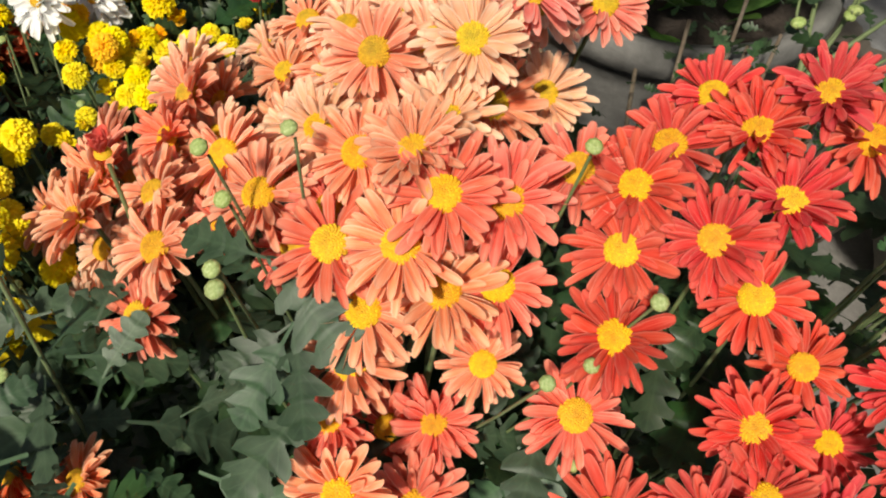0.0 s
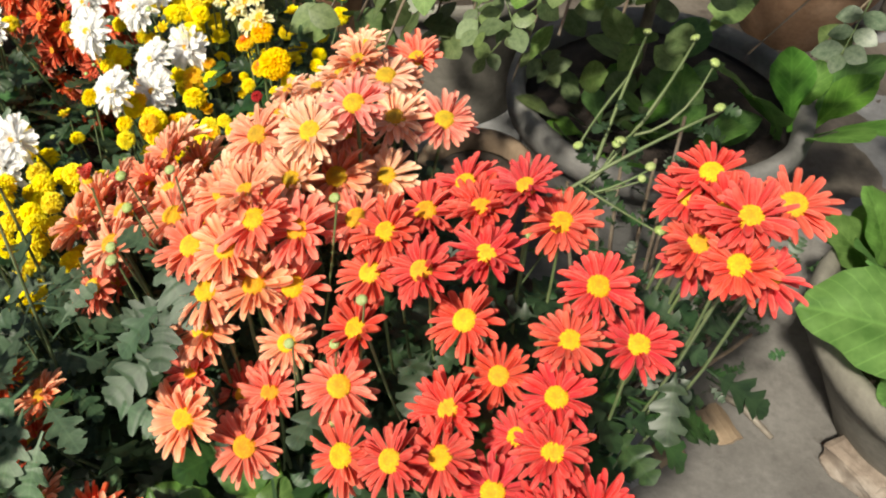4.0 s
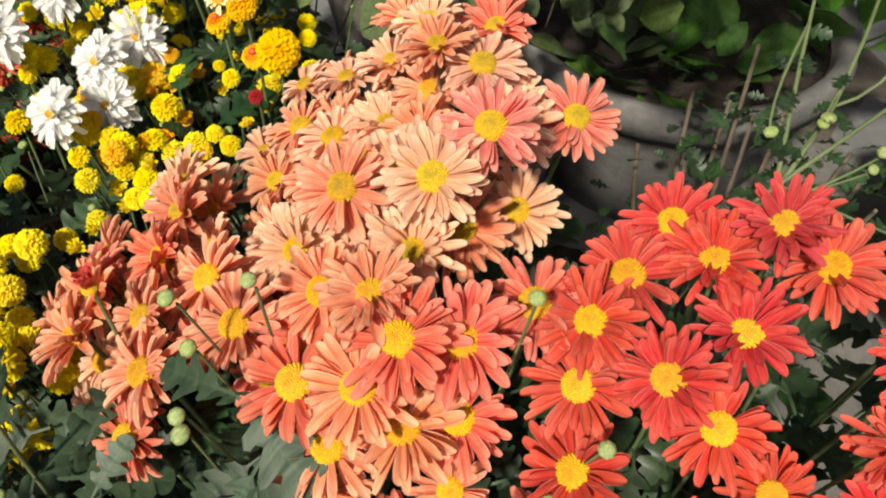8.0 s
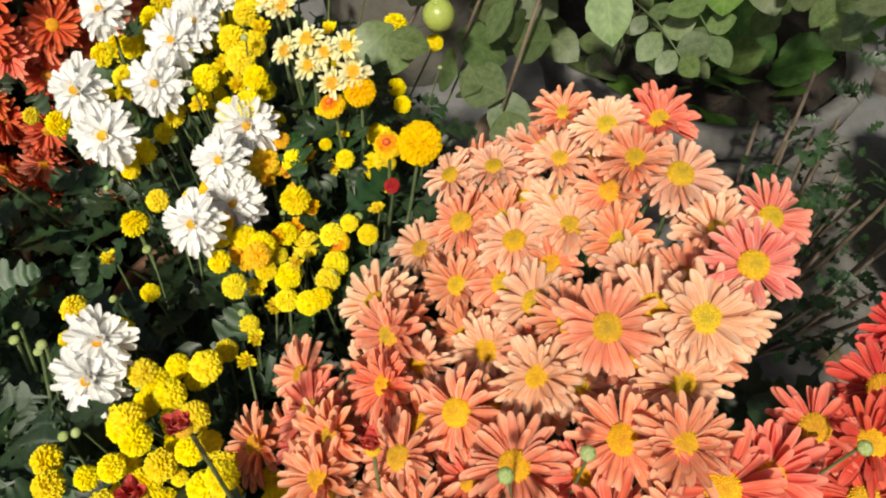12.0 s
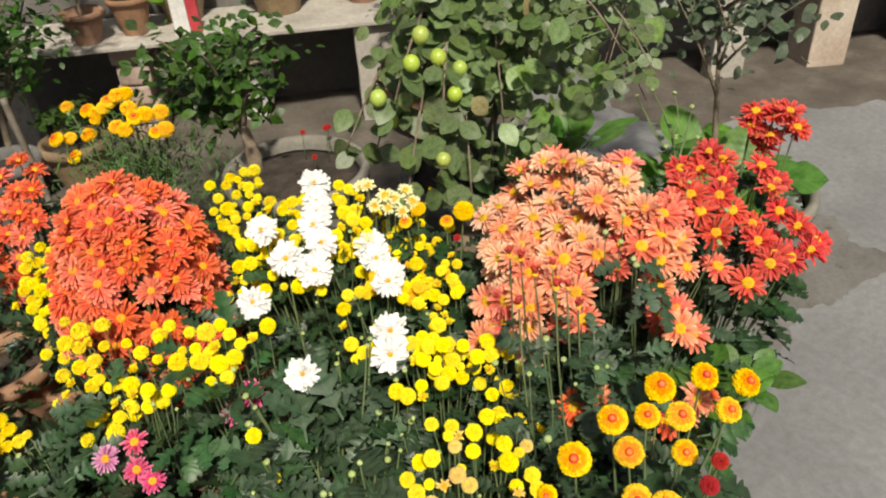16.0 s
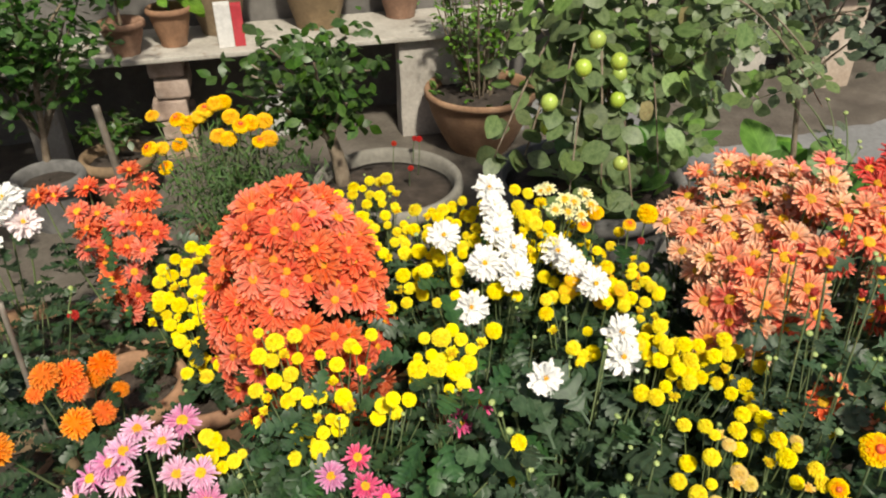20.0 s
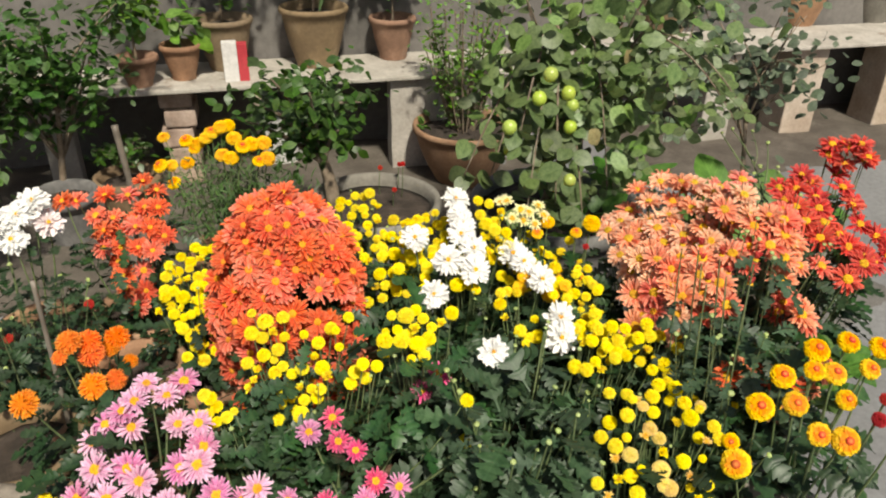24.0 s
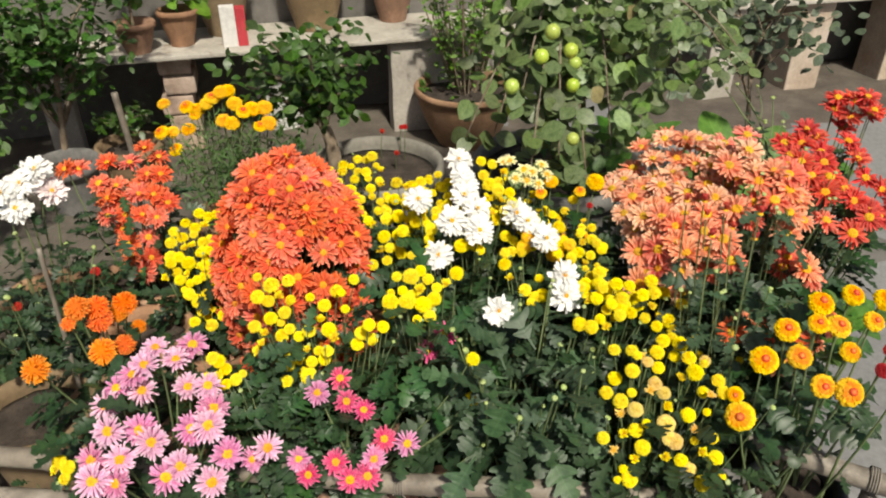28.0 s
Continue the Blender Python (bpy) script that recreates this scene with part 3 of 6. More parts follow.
PETALS = {
    "salmon": variants(M_SALMON, SINGLE, 5), "pale": variants(M_PALE, FULL, 4), "rose": variants(M_ROSE, SINGLE, 3), "coral": variants(M_CORAL, SINGLE, 5),
    "red": variants(M_RED, SINGLE, 5, width=0.092), "orange": variants(M_ORANGE, FULL, 4), "white": variants(M_WHITE, DOUBLE, 3, width=0.125, tip=0.66, curl=0.09),
    "blush": variants(M_BLUSH, DOUBLE, 2, width=0.125, tip=0.62, curl=0.12), "cream": variants(M_CREAM, [(14, 1.0, 14), (10, 0.8, 32)], 3, width=0.15),
    "pink": variants(M_PINK, [(22, 1.0, 6), (20, 0.95, 20), (10, 0.82, 34)], 3, width=0.074), "lightpink": variants(M_LIGHTPINK, [(22, 1.0, 6), (20, 0.95, 20), (10, 0.82, 34)], 3, width=0.074),
    "magenta": variants(M_MAGENTA, [(18, 1.0, 8), (15, 0.9, 22)], 3, width=0.10), "closed": variants(M_RED, [(11, 1.0, 74), (8, 0.9, 82)], 2, width=0.20), "half": variants(M_GOLDEN, [(11, 1.0, 48), (9, 0.85, 66)], 2, width=0.2), "halfyellow": variants(M_YELLOW, [(12, 1.0, 40), (10, 0.9, 58), (8, 0.75, 74)], 2, width=0.2), "faded": variants(M_FADED, [(9, 0.9, 30), (7, 0.7, 55)], 2, width=0.16),
}
DISCS = [disc(5, M_DISC), disc(6, M_DISC_GREEN), disc(7, M_DISC, 0.22, 0.16, 80), disc(8, M_DISC, 0.46, 0.20, 70), disc(11, M_DISC_ORANGE, 0.24, 0.14, 90), disc(12, M_DISC, 0.15, 0.16, 50)]
HEART = disc(9, M_HEART, 0.30, 0.05, 60)
BUTTON = [(5, 9, 0), (10, 20, 0), (14, 32, 0), (18, 44, 0), (21, 56, 0), (23, 69, 0), (23, 82, 0), (21, 96, 0), (17, 112, 0)]
BICOLOUR = [(13, 24, 1), (16, 33, 1), (19, 42, 0), (22, 51, 0), (24, 61, 0), (26, 72, 0), (25, 84, 0), (22, 98, 0), (16, 116, 0)]
POMPONS = {
    "yellow": [pompon(i, [M_YELLOW], BUTTON, 0.86, 0.40, 0.125) for i in range(4)],
    "golden": [pompon(10 + i, [M_GOLDEN], BUTTON, 0.7) for i in range(2)],
    "bicolour": [pompon(20 + i, [M_RIM, M_EMBER], BICOLOUR, 0.55, 0.36, 0.125, 0.8) for i in range(3)],
    "tuft": [pompon(30 + i, [M_TUFT], BUTTON, 0.62, 0.75, 0.085) for i in range(2)],
    "redbutton": [pompon(40, [M_MAROON], BUTTON, 0.7)],
    "fadedbutton": [pompon(45, [M_FADED], BUTTON, 0.6)],
}
LEAVES = {
    "mum": [leaf_mesh("lobed", M_MUM_LEAF, i) for i in range(6)],
    "mumlight": [leaf_mesh("lobed", M_MUM_LIGHT, 10 + i) for i in range(4)],
    "broad": [leaf_mesh("spoon", M_BROAD, 20 + i) for i in range(4)],
    "pucker": [puckered_leaf(90 + i, M_BROAD) for i in range(4)],
    "spinach": [puckered_leaf(95 + i, M_FRESH, 0.33) for i in range(4)],
    "jujube": [leaf_mesh("round", M_JUJUBE, 30 + i) for i in range(5)],
    "shrub": [leaf_mesh("ovate", M_SHRUB, 40 + i) for i in range(4)],
    "fresh": [leaf_mesh("ovate", M_FRESH, 50 + i) for i in range(4)],
    "yellowed": [leaf_mesh("round", M_YELLOWED, 85 + i) for i in range(2)],
    "fine": [leaf_mesh("narrow", M_FINE, 60 + i) for i in range(3)],
    "rosy": [leaf_mesh("round", M_ROSY, 80 + i) for i in range(3)],
    "roundfresh": [leaf_mesh("round", M_FRESH, 70 + i) for i in range(3)],
}


def bud_mesh():
    """A round ribbed bud, pale on top, in a toothed cup of green scales."""
    sides = 32
    v, f, u = lathe([(0.001, -0.55), (0.5, -0.5), (0.86, -0.2), (0.97, 0.05), (0.98, 0.22), (0.86, 0.48), (0.62, 0.68), (0.34, 0.74), (0.12, 0.68), (0.001, 0.66)], sides)
    for p in v:
        k = 1 + 0.06 * math.cos(8 * math.atan2(p.y, p.x)) * (0.3 + max(0, p.z))
        p.x, p.y = p.x * k, p.y * k
    cup = []
    for q in f:
        c = sum((v[i] for i in q), Vector()) / len(q)
        cup.append(1 if c.z < 0.02 + 0.24 * math.cos(8 * math.atan2(c.y, c.x)) else 0)
    return mesh_from("bud", v, f, [M_BUD, M_STEM], u, cup)


BUD = bud_mesh()


def flower(plant, at, normal, kind, radius, disc_i=0):
    """One head of petals with its disc, facing along normal."""
    m = facing(at, normal, rng.uniform(0, 6.28), radius * rng.uniform(0.92, 1.08))
    head = put("flower", rng.choice(PETALS[kind]), plant, m)
    put("disc", DISCS[disc_i], head, Matrix.Translation((0, 0, 0.17)))
    return head


def ball(plant, at, normal, kind, radius):
    head = put("flower", rng.choice(POMPONS[kind]), plant, facing(at, normal, rng.uniform(0, 6.28), radius * rng.uniform(0.88, 1.1)))
    if kind == "bicolour":
        put("heart", HEART, head, Matrix.Translation((0, 0, 0.56)), "orange-red heart")
    return head


def stem(plant, base, at, thick=0.0022, lift=0.05, name="stem", mat=None):
    a, b = Vector(base), Vector(at)
    c = Vector((a.x + 0.72 * (b.x - a.x) + rng.uniform(-0.015, 0.015), a.y + 0.72 * (b.y - a.y) + rng.uniform(-0.015, 0.015), a.z + 0.38 * (b.z - a.z) + lift))
    pts = [a * (1 - t) ** 2 + c * 2 * t * (1 - t) + b * t * t for t in (i / 5 for i in range(6))]
    o = plant.matrix_basis.translation
    v, f, u = tube([p - o for p in pts], [thick * (1.3 - 0.5 * i / 5) for i in range(6)], 5, False)
    put(name, mesh_from(name, v, f, mat or M_STEM, u), plant, Matrix.Translation(o))
    return pts


def leaf(plant, at, ahead, kind, size, up=(0, 0, 1)):
    return put("leaf", rng.choice(LEAVES[kind]), plant, along(at, ahead, up, size * rng.uniform(0.75, 1.2), rng.uniform(-0.5, 0.5)))


def foliage(plant, points, kind, size, name="foliage", up=(0, 0, 1)):
    """Many leaves of one plant as one joined mesh. points: (place, direction)."""
    s = Shape()
    o = plant.matrix_basis.translation
    cache = []
    for me in LEAVES[kind]:
        cache.append(([v.co.copy() for v in me.vertices], [tuple(p.vertices) for p in me.polygons], me))
    for at, d in points:
        vs, fs, me = rng.choice(cache)
        m = along(Vector(at) - o, d, up, size * rng.uniform(0.65, 1.25), rng.uniform(-0.7, 0.7))
        uv = [(0.5 + v.x, v.y) for v in vs]
        s.add([m @ v for v in vs], fs, uv)
    me = s.mesh(name, LEAVES[kind][0].materials[0])
    return put(name, me, plant, Matrix.Translation(o), kind="stuff")


def dome_points(centre, radii, n, low=-0.3, inner=0.55):
    """Places and outward directions within a dome."""
    out = []
    c = Vector(centre)
    while len(out) < n:
        a, z = rng.uniform(0, 6.283), rng.uniform(low, 1.0)
        q = math.sqrt(max(0, 1 - z * z))
        d = Vector((q * math.cos(a), q * math.sin(a), z))
        k = rng.uniform(inner, 1.0)
        p = c + Vector((d.x * radii[0], d.y * radii[1], d.z * radii[2])) * k
        if p.z > 0.03:
            ahead = Vector((d.x, d.y, d.z * 0.4 - 0.15)) + Vector((rng.uniform(-0.5, 0.5), rng.uniform(-0.5, 0.5), rng.uniform(-0.4, 0.3)))
            out.append((p, ahead))
    return out


def pot(name, at, radius, height, mat, label, base=0.7, lip=0.022, soil=True, group="", lip_h=0.045, curve=0.06):
    """A round flower pot with a thick lip and soil in it."""
    at = Vector(at)
    e = thing(name, at, label, "pot", group)
    prof = [(radius * base * 0.98, 0.0), (radius * base, 0.004)]
    for i in range(1, 7):
        t = i / 6
        prof.append((radius * (base + (1 - base) * (t + curve * 4 * t * (1 - t))) - 0.006, (height - lip_h) * t))
    wall = max(0.012, radius * 0.07)
    prof += [(radius + lip * 0.4, height - lip_h * 0.95), (radius + lip * 0.55, height - lip_h * 0.5), (radius + lip * 0.3, height - 0.004), (radius - 0.002, height),
             (radius - wall, height - 0.006), (radius - wall - 0.004, height - 0.03), (radius * 0.9 - wall, height * 0.62)]
    v, f, u = lathe(prof, 40, 0.004, int(1000 * radius))
    put("body", mesh_from("body", v, f, mat, u), e, Matrix.Translation(at))
    if soil:
        v, f, u = lathe([(radius - wall * 1.05, height - 0.045), (radius * 0.7, height - 0.036), (radius * 0.4, height - 0.03), (0.004, height - 0.028)], 28, 0.0)
        for p in v:
            p.z += 0.006 * noise.noise(Vector((p.x * 30, p.y * 30, radius)))
        put("soil", mesh_from("soil", v, f, M_SOIL, u), e, Matrix.Translation(at), "dark crumbly soil")
    return e

# ---- setting ----
def ground_sheet():
    n, size = 60, 60.0
    v, f = [], []
    xs = [math.copysign(abs(t) ** 2.2, t) * size for t in np.linspace(-1, 1, n + 1)]
    for y in xs:
        for x in xs:
            v.append((x, y, 0.0035 * noise.noise(Vector((x * 1.3, y * 1.3, 0)))))
    for j in range(n):
        for i in range(n):
            a = j * (n + 1) + i
            f.append((a, a + 1, a + n + 2, a + n + 1))
    return mesh_from("floor", v, f, M_CONCRETE)


single("floor", ground_sheet(), Matrix(), "worn grey concrete yard floor with darker stains", "floor", kind="structure")

# the bench line: from the end corner along its front edge
B0, BU, BV = Vector((-0.39, 2.84, 0)), Vector((0.888, -0.460, 0)).normalized(), Vector((0.460, 0.888, 0)).normalized()
BENCH_TOP, BENCH_THICK = 0.467, 0.020
BTURN = math.atan2(BU.y, BU.x)


def bench_pose(u, v, z):
    return Matrix.Translation(B0 + BU * u + BV * v + Vector((0, 0, z))) @ Matrix.Rotation(BTURN, 4, "Z")


def wall(name, u0, u1, v, height, label):
    bm = rounded_box(u1 - u0, 0.22, height, 0.01)
    return single(name, from_bm(name, bm, M_WALL), bench_pose((u0 + u1) / 2, v + 0.11, height / 2 - 0.02), label, "wall", kind="structure")


wall("wall_north", -4.0, 7.5, 0.45, 2.6, "dim grey plastered yard wall behind the benches")


def bench(u0, u1, top, supports, label):
    """A thin slab on uprights. supports: (middle, width, kind)."""
    e = thing("plant_bench", B0 + BU * u0, label, "bench", "benches along the wall")
    bm = rounded_box(u1 - u0, 0.43, BENCH_THICK, 0.005, 0.003, u0, 3)
    put("slab", from_bm("slab", bm, M_SLAB), e, bench_pose((u0 + u1) / 2, 0.215, top - BENCH_THICK / 2), "pale weathered stone slab top")
    tall = top - BENCH_THICK - 0.003
    for u, w, kind in supports:
        if kind == "brick":
            k = put("brick_column", from_bm("brick_column", rounded_box(0.10, 0.22, tall, 0.004), M_STONE), e, bench_pose(u, 0.20, tall / 2 + 0.001), "column of rough pinkish bricks")
            n = 5
            for i in range(n):
                bm = rounded_box(w, 0.25, tall / n - 0.008, 0.010, 0.006, i * 3.1, 2)
                put("brick", from_bm("brick", bm, M_BRICK), k, Matrix.Translation((0.012 * math.sin(i * 2.4), 0, -tall / 2 + (i + 0.5) * tall / n)))
        else:
            bm = rounded_box(w, 0.10 if kind == "slab" else 0.20, tall, 0.008, 0.006, u, 3)
            put("support", from_bm("support", bm, M_SLAB if kind == "slab" else M_PILLAR), e, bench_pose(u, 0.09 if kind == "slab" else 0.15, tall / 2 + 0.001), "upright grey stone slab" if kind == "slab" else "rough plastered pillar")
    return e


bench(-1.9, 1.86, BENCH_TOP, [(-1.2, 0.19, "slab"), (-0.27, 0.12, "slab"), (0.22, 0.135, "brick"), (1.42, 0.50, "slab")], "long weathered stone bench on brick and slab supports")
bench(1.90, 5.6, 0.500, [(2.93, 0.17, "slab"), (3.46, 0.20, "pillar"), (4.35, 0.75, "pillar")], "second stone bench on plastered pillars")

# ---- large pots ----
POT1 = Vector((0.42, 1.13, 0))
POT2 = Vector((0.93, 0.66, 0))
POTG = Vector((-0.06, 1.52, 0))
POTF = Vector((0.86, 2.04, 0))
pot("tub", POT1, 0.285, 0.35, M_GREYPOT, "wide grey cement tub planted with greens and a fruit bush", 0.72, 0.02, group="cement tubs", lip_h=0.06)
pot("tub", POT2, 0.25, 0.29, M_TUB, "brownish grey cement tub with large leafy greens", 0.50, 0.02, group="cement tubs", lip_h=0.05, curve=0.03)
pot("tub", POTG, 0.22, 0.36, M_PALEPOT, "round cement tub holding a small tree", 0.8, 0.018, group="cement tubs", lip_h=0.05)
pot("large_flower_pot", POTF, 0.235, 0.275, M_TERRA, "large brown terracotta pot with a bushy plant", 0.55, 0.012, lip_h=0.03, curve=0.14)


def dirt_sheet(name, u0, u1, v0, v1, label):
    """A thin drift of dirt on the floor with a ragged edge."""
    n = 46
    verts, faces = [], []
    for j in range(n + 1):
        for i in range(n + 1):
            a, b = i / n, j / n
            q = B0 + BU * (u0 + (u1 - u0) * a) + BV * (v0 + (v1 - v0) * b)
            edge = min(a, 1 - a, b, 1 - b) * 8
            h = 0.010 * min(1, edge) + 0.007 * noise.noise(q * 5) + 0.004 * noise.noise(q * 17) - 0.004
            verts.append((q.x, q.y, h))
    for j in range(n):
        for i in range(n):
            a = j * (n + 1) + i
            faces.append((a, a + 1, a + n + 2, a + n + 1))
    single(name, mesh_from(name, verts, faces, M_DIRT), Matrix(), label, "dirt", kind="structure")


dirt_sheet("dirt", -2.2, 2.1, -1.0, 0.62, "brown dusty dirt drifted along the bench")
dirt_sheet("dirt", 2.2, 5.4, -0.45, 0.62, "thin brown dirt under the second bench")


# a thin raised sheet, darker and browner than the floor, between the tubs
def tub_floor_sheet():
    n = 44
    verts, faces = [], []
    for j in range(n + 1):
        for i in range(n + 1):
            q = Vector((0.34 + 1.15 * i / n, 0.24 + 0.95 * j / n, 0))
            edge = min(i, n - i, j, n - j) / n * 5
            verts.append((q.x, q.y, 0.007 * min(1, edge) + 0.005 * noise.noise(q * 6) + 0.002 * noise.noise(q * 25) - 0.003))
    for j in range(n):
        for i in range(n):
            a = j * (n + 1) + i
            faces.append((a, a + 1, a + n + 2, a + n + 1))
    return mesh_from("dust", verts, faces, M_TUBFLOOR)


single("dust", tub_floor_sheet(), Matrix(), "thin grey brown layer on the floor between the tubs", "dirt", kind="structure")

# dark uneven sheet, coloured as pot soil, under the flower bed, behind the bamboo rail
def soil_bed():
    n = 56
    ru, rv = Vector((0.682, -0.731, 0)), Vector((0.731, 0.682, 0))
    verts, faces = [], []
    for j in range(n + 1):
        for i in range(n + 1):
            a, b = i / n, j / n
            q = Vector((-1.86, 1.52, 0)) + ru * (2.05 * a) + rv * (1.12 * b * (1 + 0.06 * noise.noise(Vector((a * 9, 3, 0)))))
            edge = min(a, 1 - a, b, 1 - b) * 10
            h = 0.022 * min(1, edge) + 0.016 * noise.noise(q * 7) + 0.008 * noise.noise(q * 23) - 0.004
            verts.append((q.x, q.y, h))
    for j in range(n):
        for i in range(n):
            a = j * (n + 1) + i
            faces.append((a, a + 1, a + n + 2, a + n + 1))
    return mesh_from("soil_bed", verts, faces, M_SOIL)


single("soil_bed", soil_bed(), Matrix(), "dark uneven sheet under the flower bed", "soil", kind="structure")

# ---- where the heads stand, in metres ----
YELLOW_LEFT = [(-0.761, 1.343, 0.497), (-0.742, 1.285, 0.511), (-0.725, 1.258, 0.513), (-0.809, 1.324, 0.495), (-0.778, 1.281, 0.493), (-0.758, 1.228, 0.500), (-0.841, 1.325, 0.482), (-0.808, 1.287, 0.478), (-0.798, 1.212, 0.491), (-0.854, 1.324, 0.456), (-0.832, 1.296, 0.443), (-0.812, 1.243, 0.450), (-0.786, 1.203, 0.458), (-0.864, 1.317, 0.421), (-0.843, 1.267, 0.419), (-0.820, 1.222, 0.423), (-0.902, 1.275, 0.396), (-0.877, 1.254, 0.390), (-0.846, 1.226, 0.390), (-0.811, 1.203, 0.403), (-0.876, 1.218, 0.366), (-0.868, 1.197, 0.348), (-0.843, 1.198, 0.361), (-0.815, 1.176, 0.351), (-0.828, 1.154, 0.312), (-0.891, 1.179, 0.309), (-0.860, 1.157, 0.297), (-0.864, 1.182, 0.328)]
YELLOW_FRONT = [(-0.842, 0.905, 0.556), (-0.825, 0.882, 0.539), (-0.786, 0.879, 0.534), (-0.856, 0.889, 0.521), (-0.820, 0.862, 0.518), (-0.851, 0.856, 0.481), (-0.825, 0.841, 0.491), (-0.882, 0.870, 0.468), (-0.845, 0.827, 0.450), (-0.807, 0.782, 0.468), (-0.772, 0.788, 0.473), (-0.748, 0.809, 0.489), (-0.732, 0.755, 0.501), (-0.704, 0.825, 0.497), (-0.689, 0.779, 0.543), (-0.792, 0.729, 0.494), (-0.796, 0.705, 0.488), (-0.786, 0.641, 0.506), (-0.783, 0.602, 0.573), (-0.754, 0.598, 0.556), (-0.725, 0.612, 0.568), (-0.869, 0.772, 0.419), (-0.849, 0.757, 0.425), (-0.828, 0.748, 0.419), (-0.804, 0.737, 0.419), (-0.891, 0.746, 0.404), (-0.845, 0.737, 0.398), (-0.869, 0.718, 0.383), (-0.908, 0.817, 0.450)]
YELLOW_LOW = [(-0.999, 0.797, 0.488), (-1.005, 0.768, 0.453), (-0.971, 0.763, 0.462), (-0.986, 0.765, 0.455), (-1.015, 0.767, 0.450), (-1.030, 0.787, 0.474), (-1.006, 0.804, 0.495), (-1.303, 0.817, 0.423), (-1.295, 0.806, 0.412), (-1.306, 0.797, 0.400), (-1.312, 0.811, 0.414), (-0.684, 0.428, 0.543), (-0.677, 0.433, 0.440), (-0.671, 0.417, 0.441)]
YELLOW_MID = [(-0.687, 0.636, 0.620), (-0.664, 0.621, 0.617), (-0.631, 0.609, 0.602), (-0.690, 0.616, 0.599), (-0.662, 0.599, 0.595), (-0.621, 0.595, 0.584), (-0.693, 0.601, 0.582), (-0.667, 0.584, 0.572), (-0.691, 0.573, 0.555), (-0.640, 0.582, 0.573), (-0.598, 0.595, 0.581), (-0.567, 0.596, 0.593), (-0.638, 0.623, 0.618), (-0.725, 0.611, 0.592), (-0.665, 0.566, 0.553)]
YELLOW_BACK = [(-0.403, 1.280, 0.522), (-0.343, 1.297, 0.514), (-0.312, 1.270, 0.532), (-0.307, 1.209, 0.560), (-0.326, 1.149, 0.544), (-0.401, 1.244, 0.500), (-0.361, 1.221, 0.504), (-0.402, 1.190, 0.495), (-0.405, 1.135, 0.491), (-0.383, 1.115, 0.500), (-0.355, 1.113, 0.525), (-0.423, 1.102, 0.468), (-0.405, 1.062, 0.486), (-0.379, 1.046, 0.517), (-0.432, 0.945, 0.529), (-0.426, 1.000, 0.495), (-0.432, 1.054, 0.458), (-0.430, 1.154, 0.476), (-0.377, 1.025, 0.525), (-0.430, 1.211, 0.488)]
YELLOW_CENTRE = [(-0.275, 1.009, 0.554), (-0.272, 0.979, 0.575), (-0.311, 1.001, 0.560), (-0.296, 0.930, 0.566), (-0.378, 0.977, 0.576), (-0.288, 0.907, 0.588), (-0.318, 0.949, 0.550), (-0.406, 0.890, 0.557), (-0.410, 0.938, 0.563), (-0.372, 0.877, 0.542), (-0.356, 0.854, 0.569), (-0.443, 0.868, 0.549), (-0.415, 0.859, 0.534), (-0.448, 0.894, 0.517), (-0.278, 0.819, 0.670), (-0.271, 0.789, 0.671), (-0.267, 0.756, 0.659), (-0.279, 0.723, 0.624), (-0.294, 0.746, 0.628), (-0.301, 0.767, 0.637), (-0.336, 0.749, 0.604), (-0.311, 0.709, 0.596), (-0.340, 0.717, 0.596), (-0.288, 0.704, 0.605), (-0.486, 0.935, 0.497), (-0.462, 0.910, 0.503), (-0.486, 0.915, 0.474), (-0.471, 0.890, 0.463), (-0.502, 0.927, 0.468), (-0.529, 0.929, 0.437)]
YELLOW_RIGHT = [(-0.245, 0.600, 0.572), (-0.238, 0.569, 0.538), (-0.256, 0.530, 0.541), (-0.256, 0.499, 0.548), (-0.287, 0.527, 0.526), (-0.293, 0.483, 0.535), (-0.322, 0.427, 0.568), (-0.377, 0.379, 0.582), (-0.365, 0.356, 0.595), (-0.379, 0.431, 0.556), (-0.396, 0.396, 0.548), (-0.389, 0.381, 0.560), (-0.391, 0.345, 0.566), (-0.354, 0.345, 0.562), (-0.456, 0.367, 0.538), (-0.450, 0.344, 0.541), (-0.433, 0.324, 0.544), (-0.397, 0.319, 0.556), (-0.354, 0.321, 0.540), (-0.318, 0.323, 0.563), (-0.298, 0.321, 0.589), (-0.299, 0.310, 0.567), (-0.308, 0.306, 0.539), (-0.300, 0.289, 0.524), (-0.301, 0.268, 0.522), (-0.326, 0.277, 0.516), (-0.357, 0.609, 0.547), (-0.412, 0.608, 0.541), (-0.433, 0.571, 0.532), (-0.455, 0.510, 0.544), (-0.462, 0.486, 0.529), (-0.418, 0.494, 0.521), (-0.390, 0.528, 0.534)]
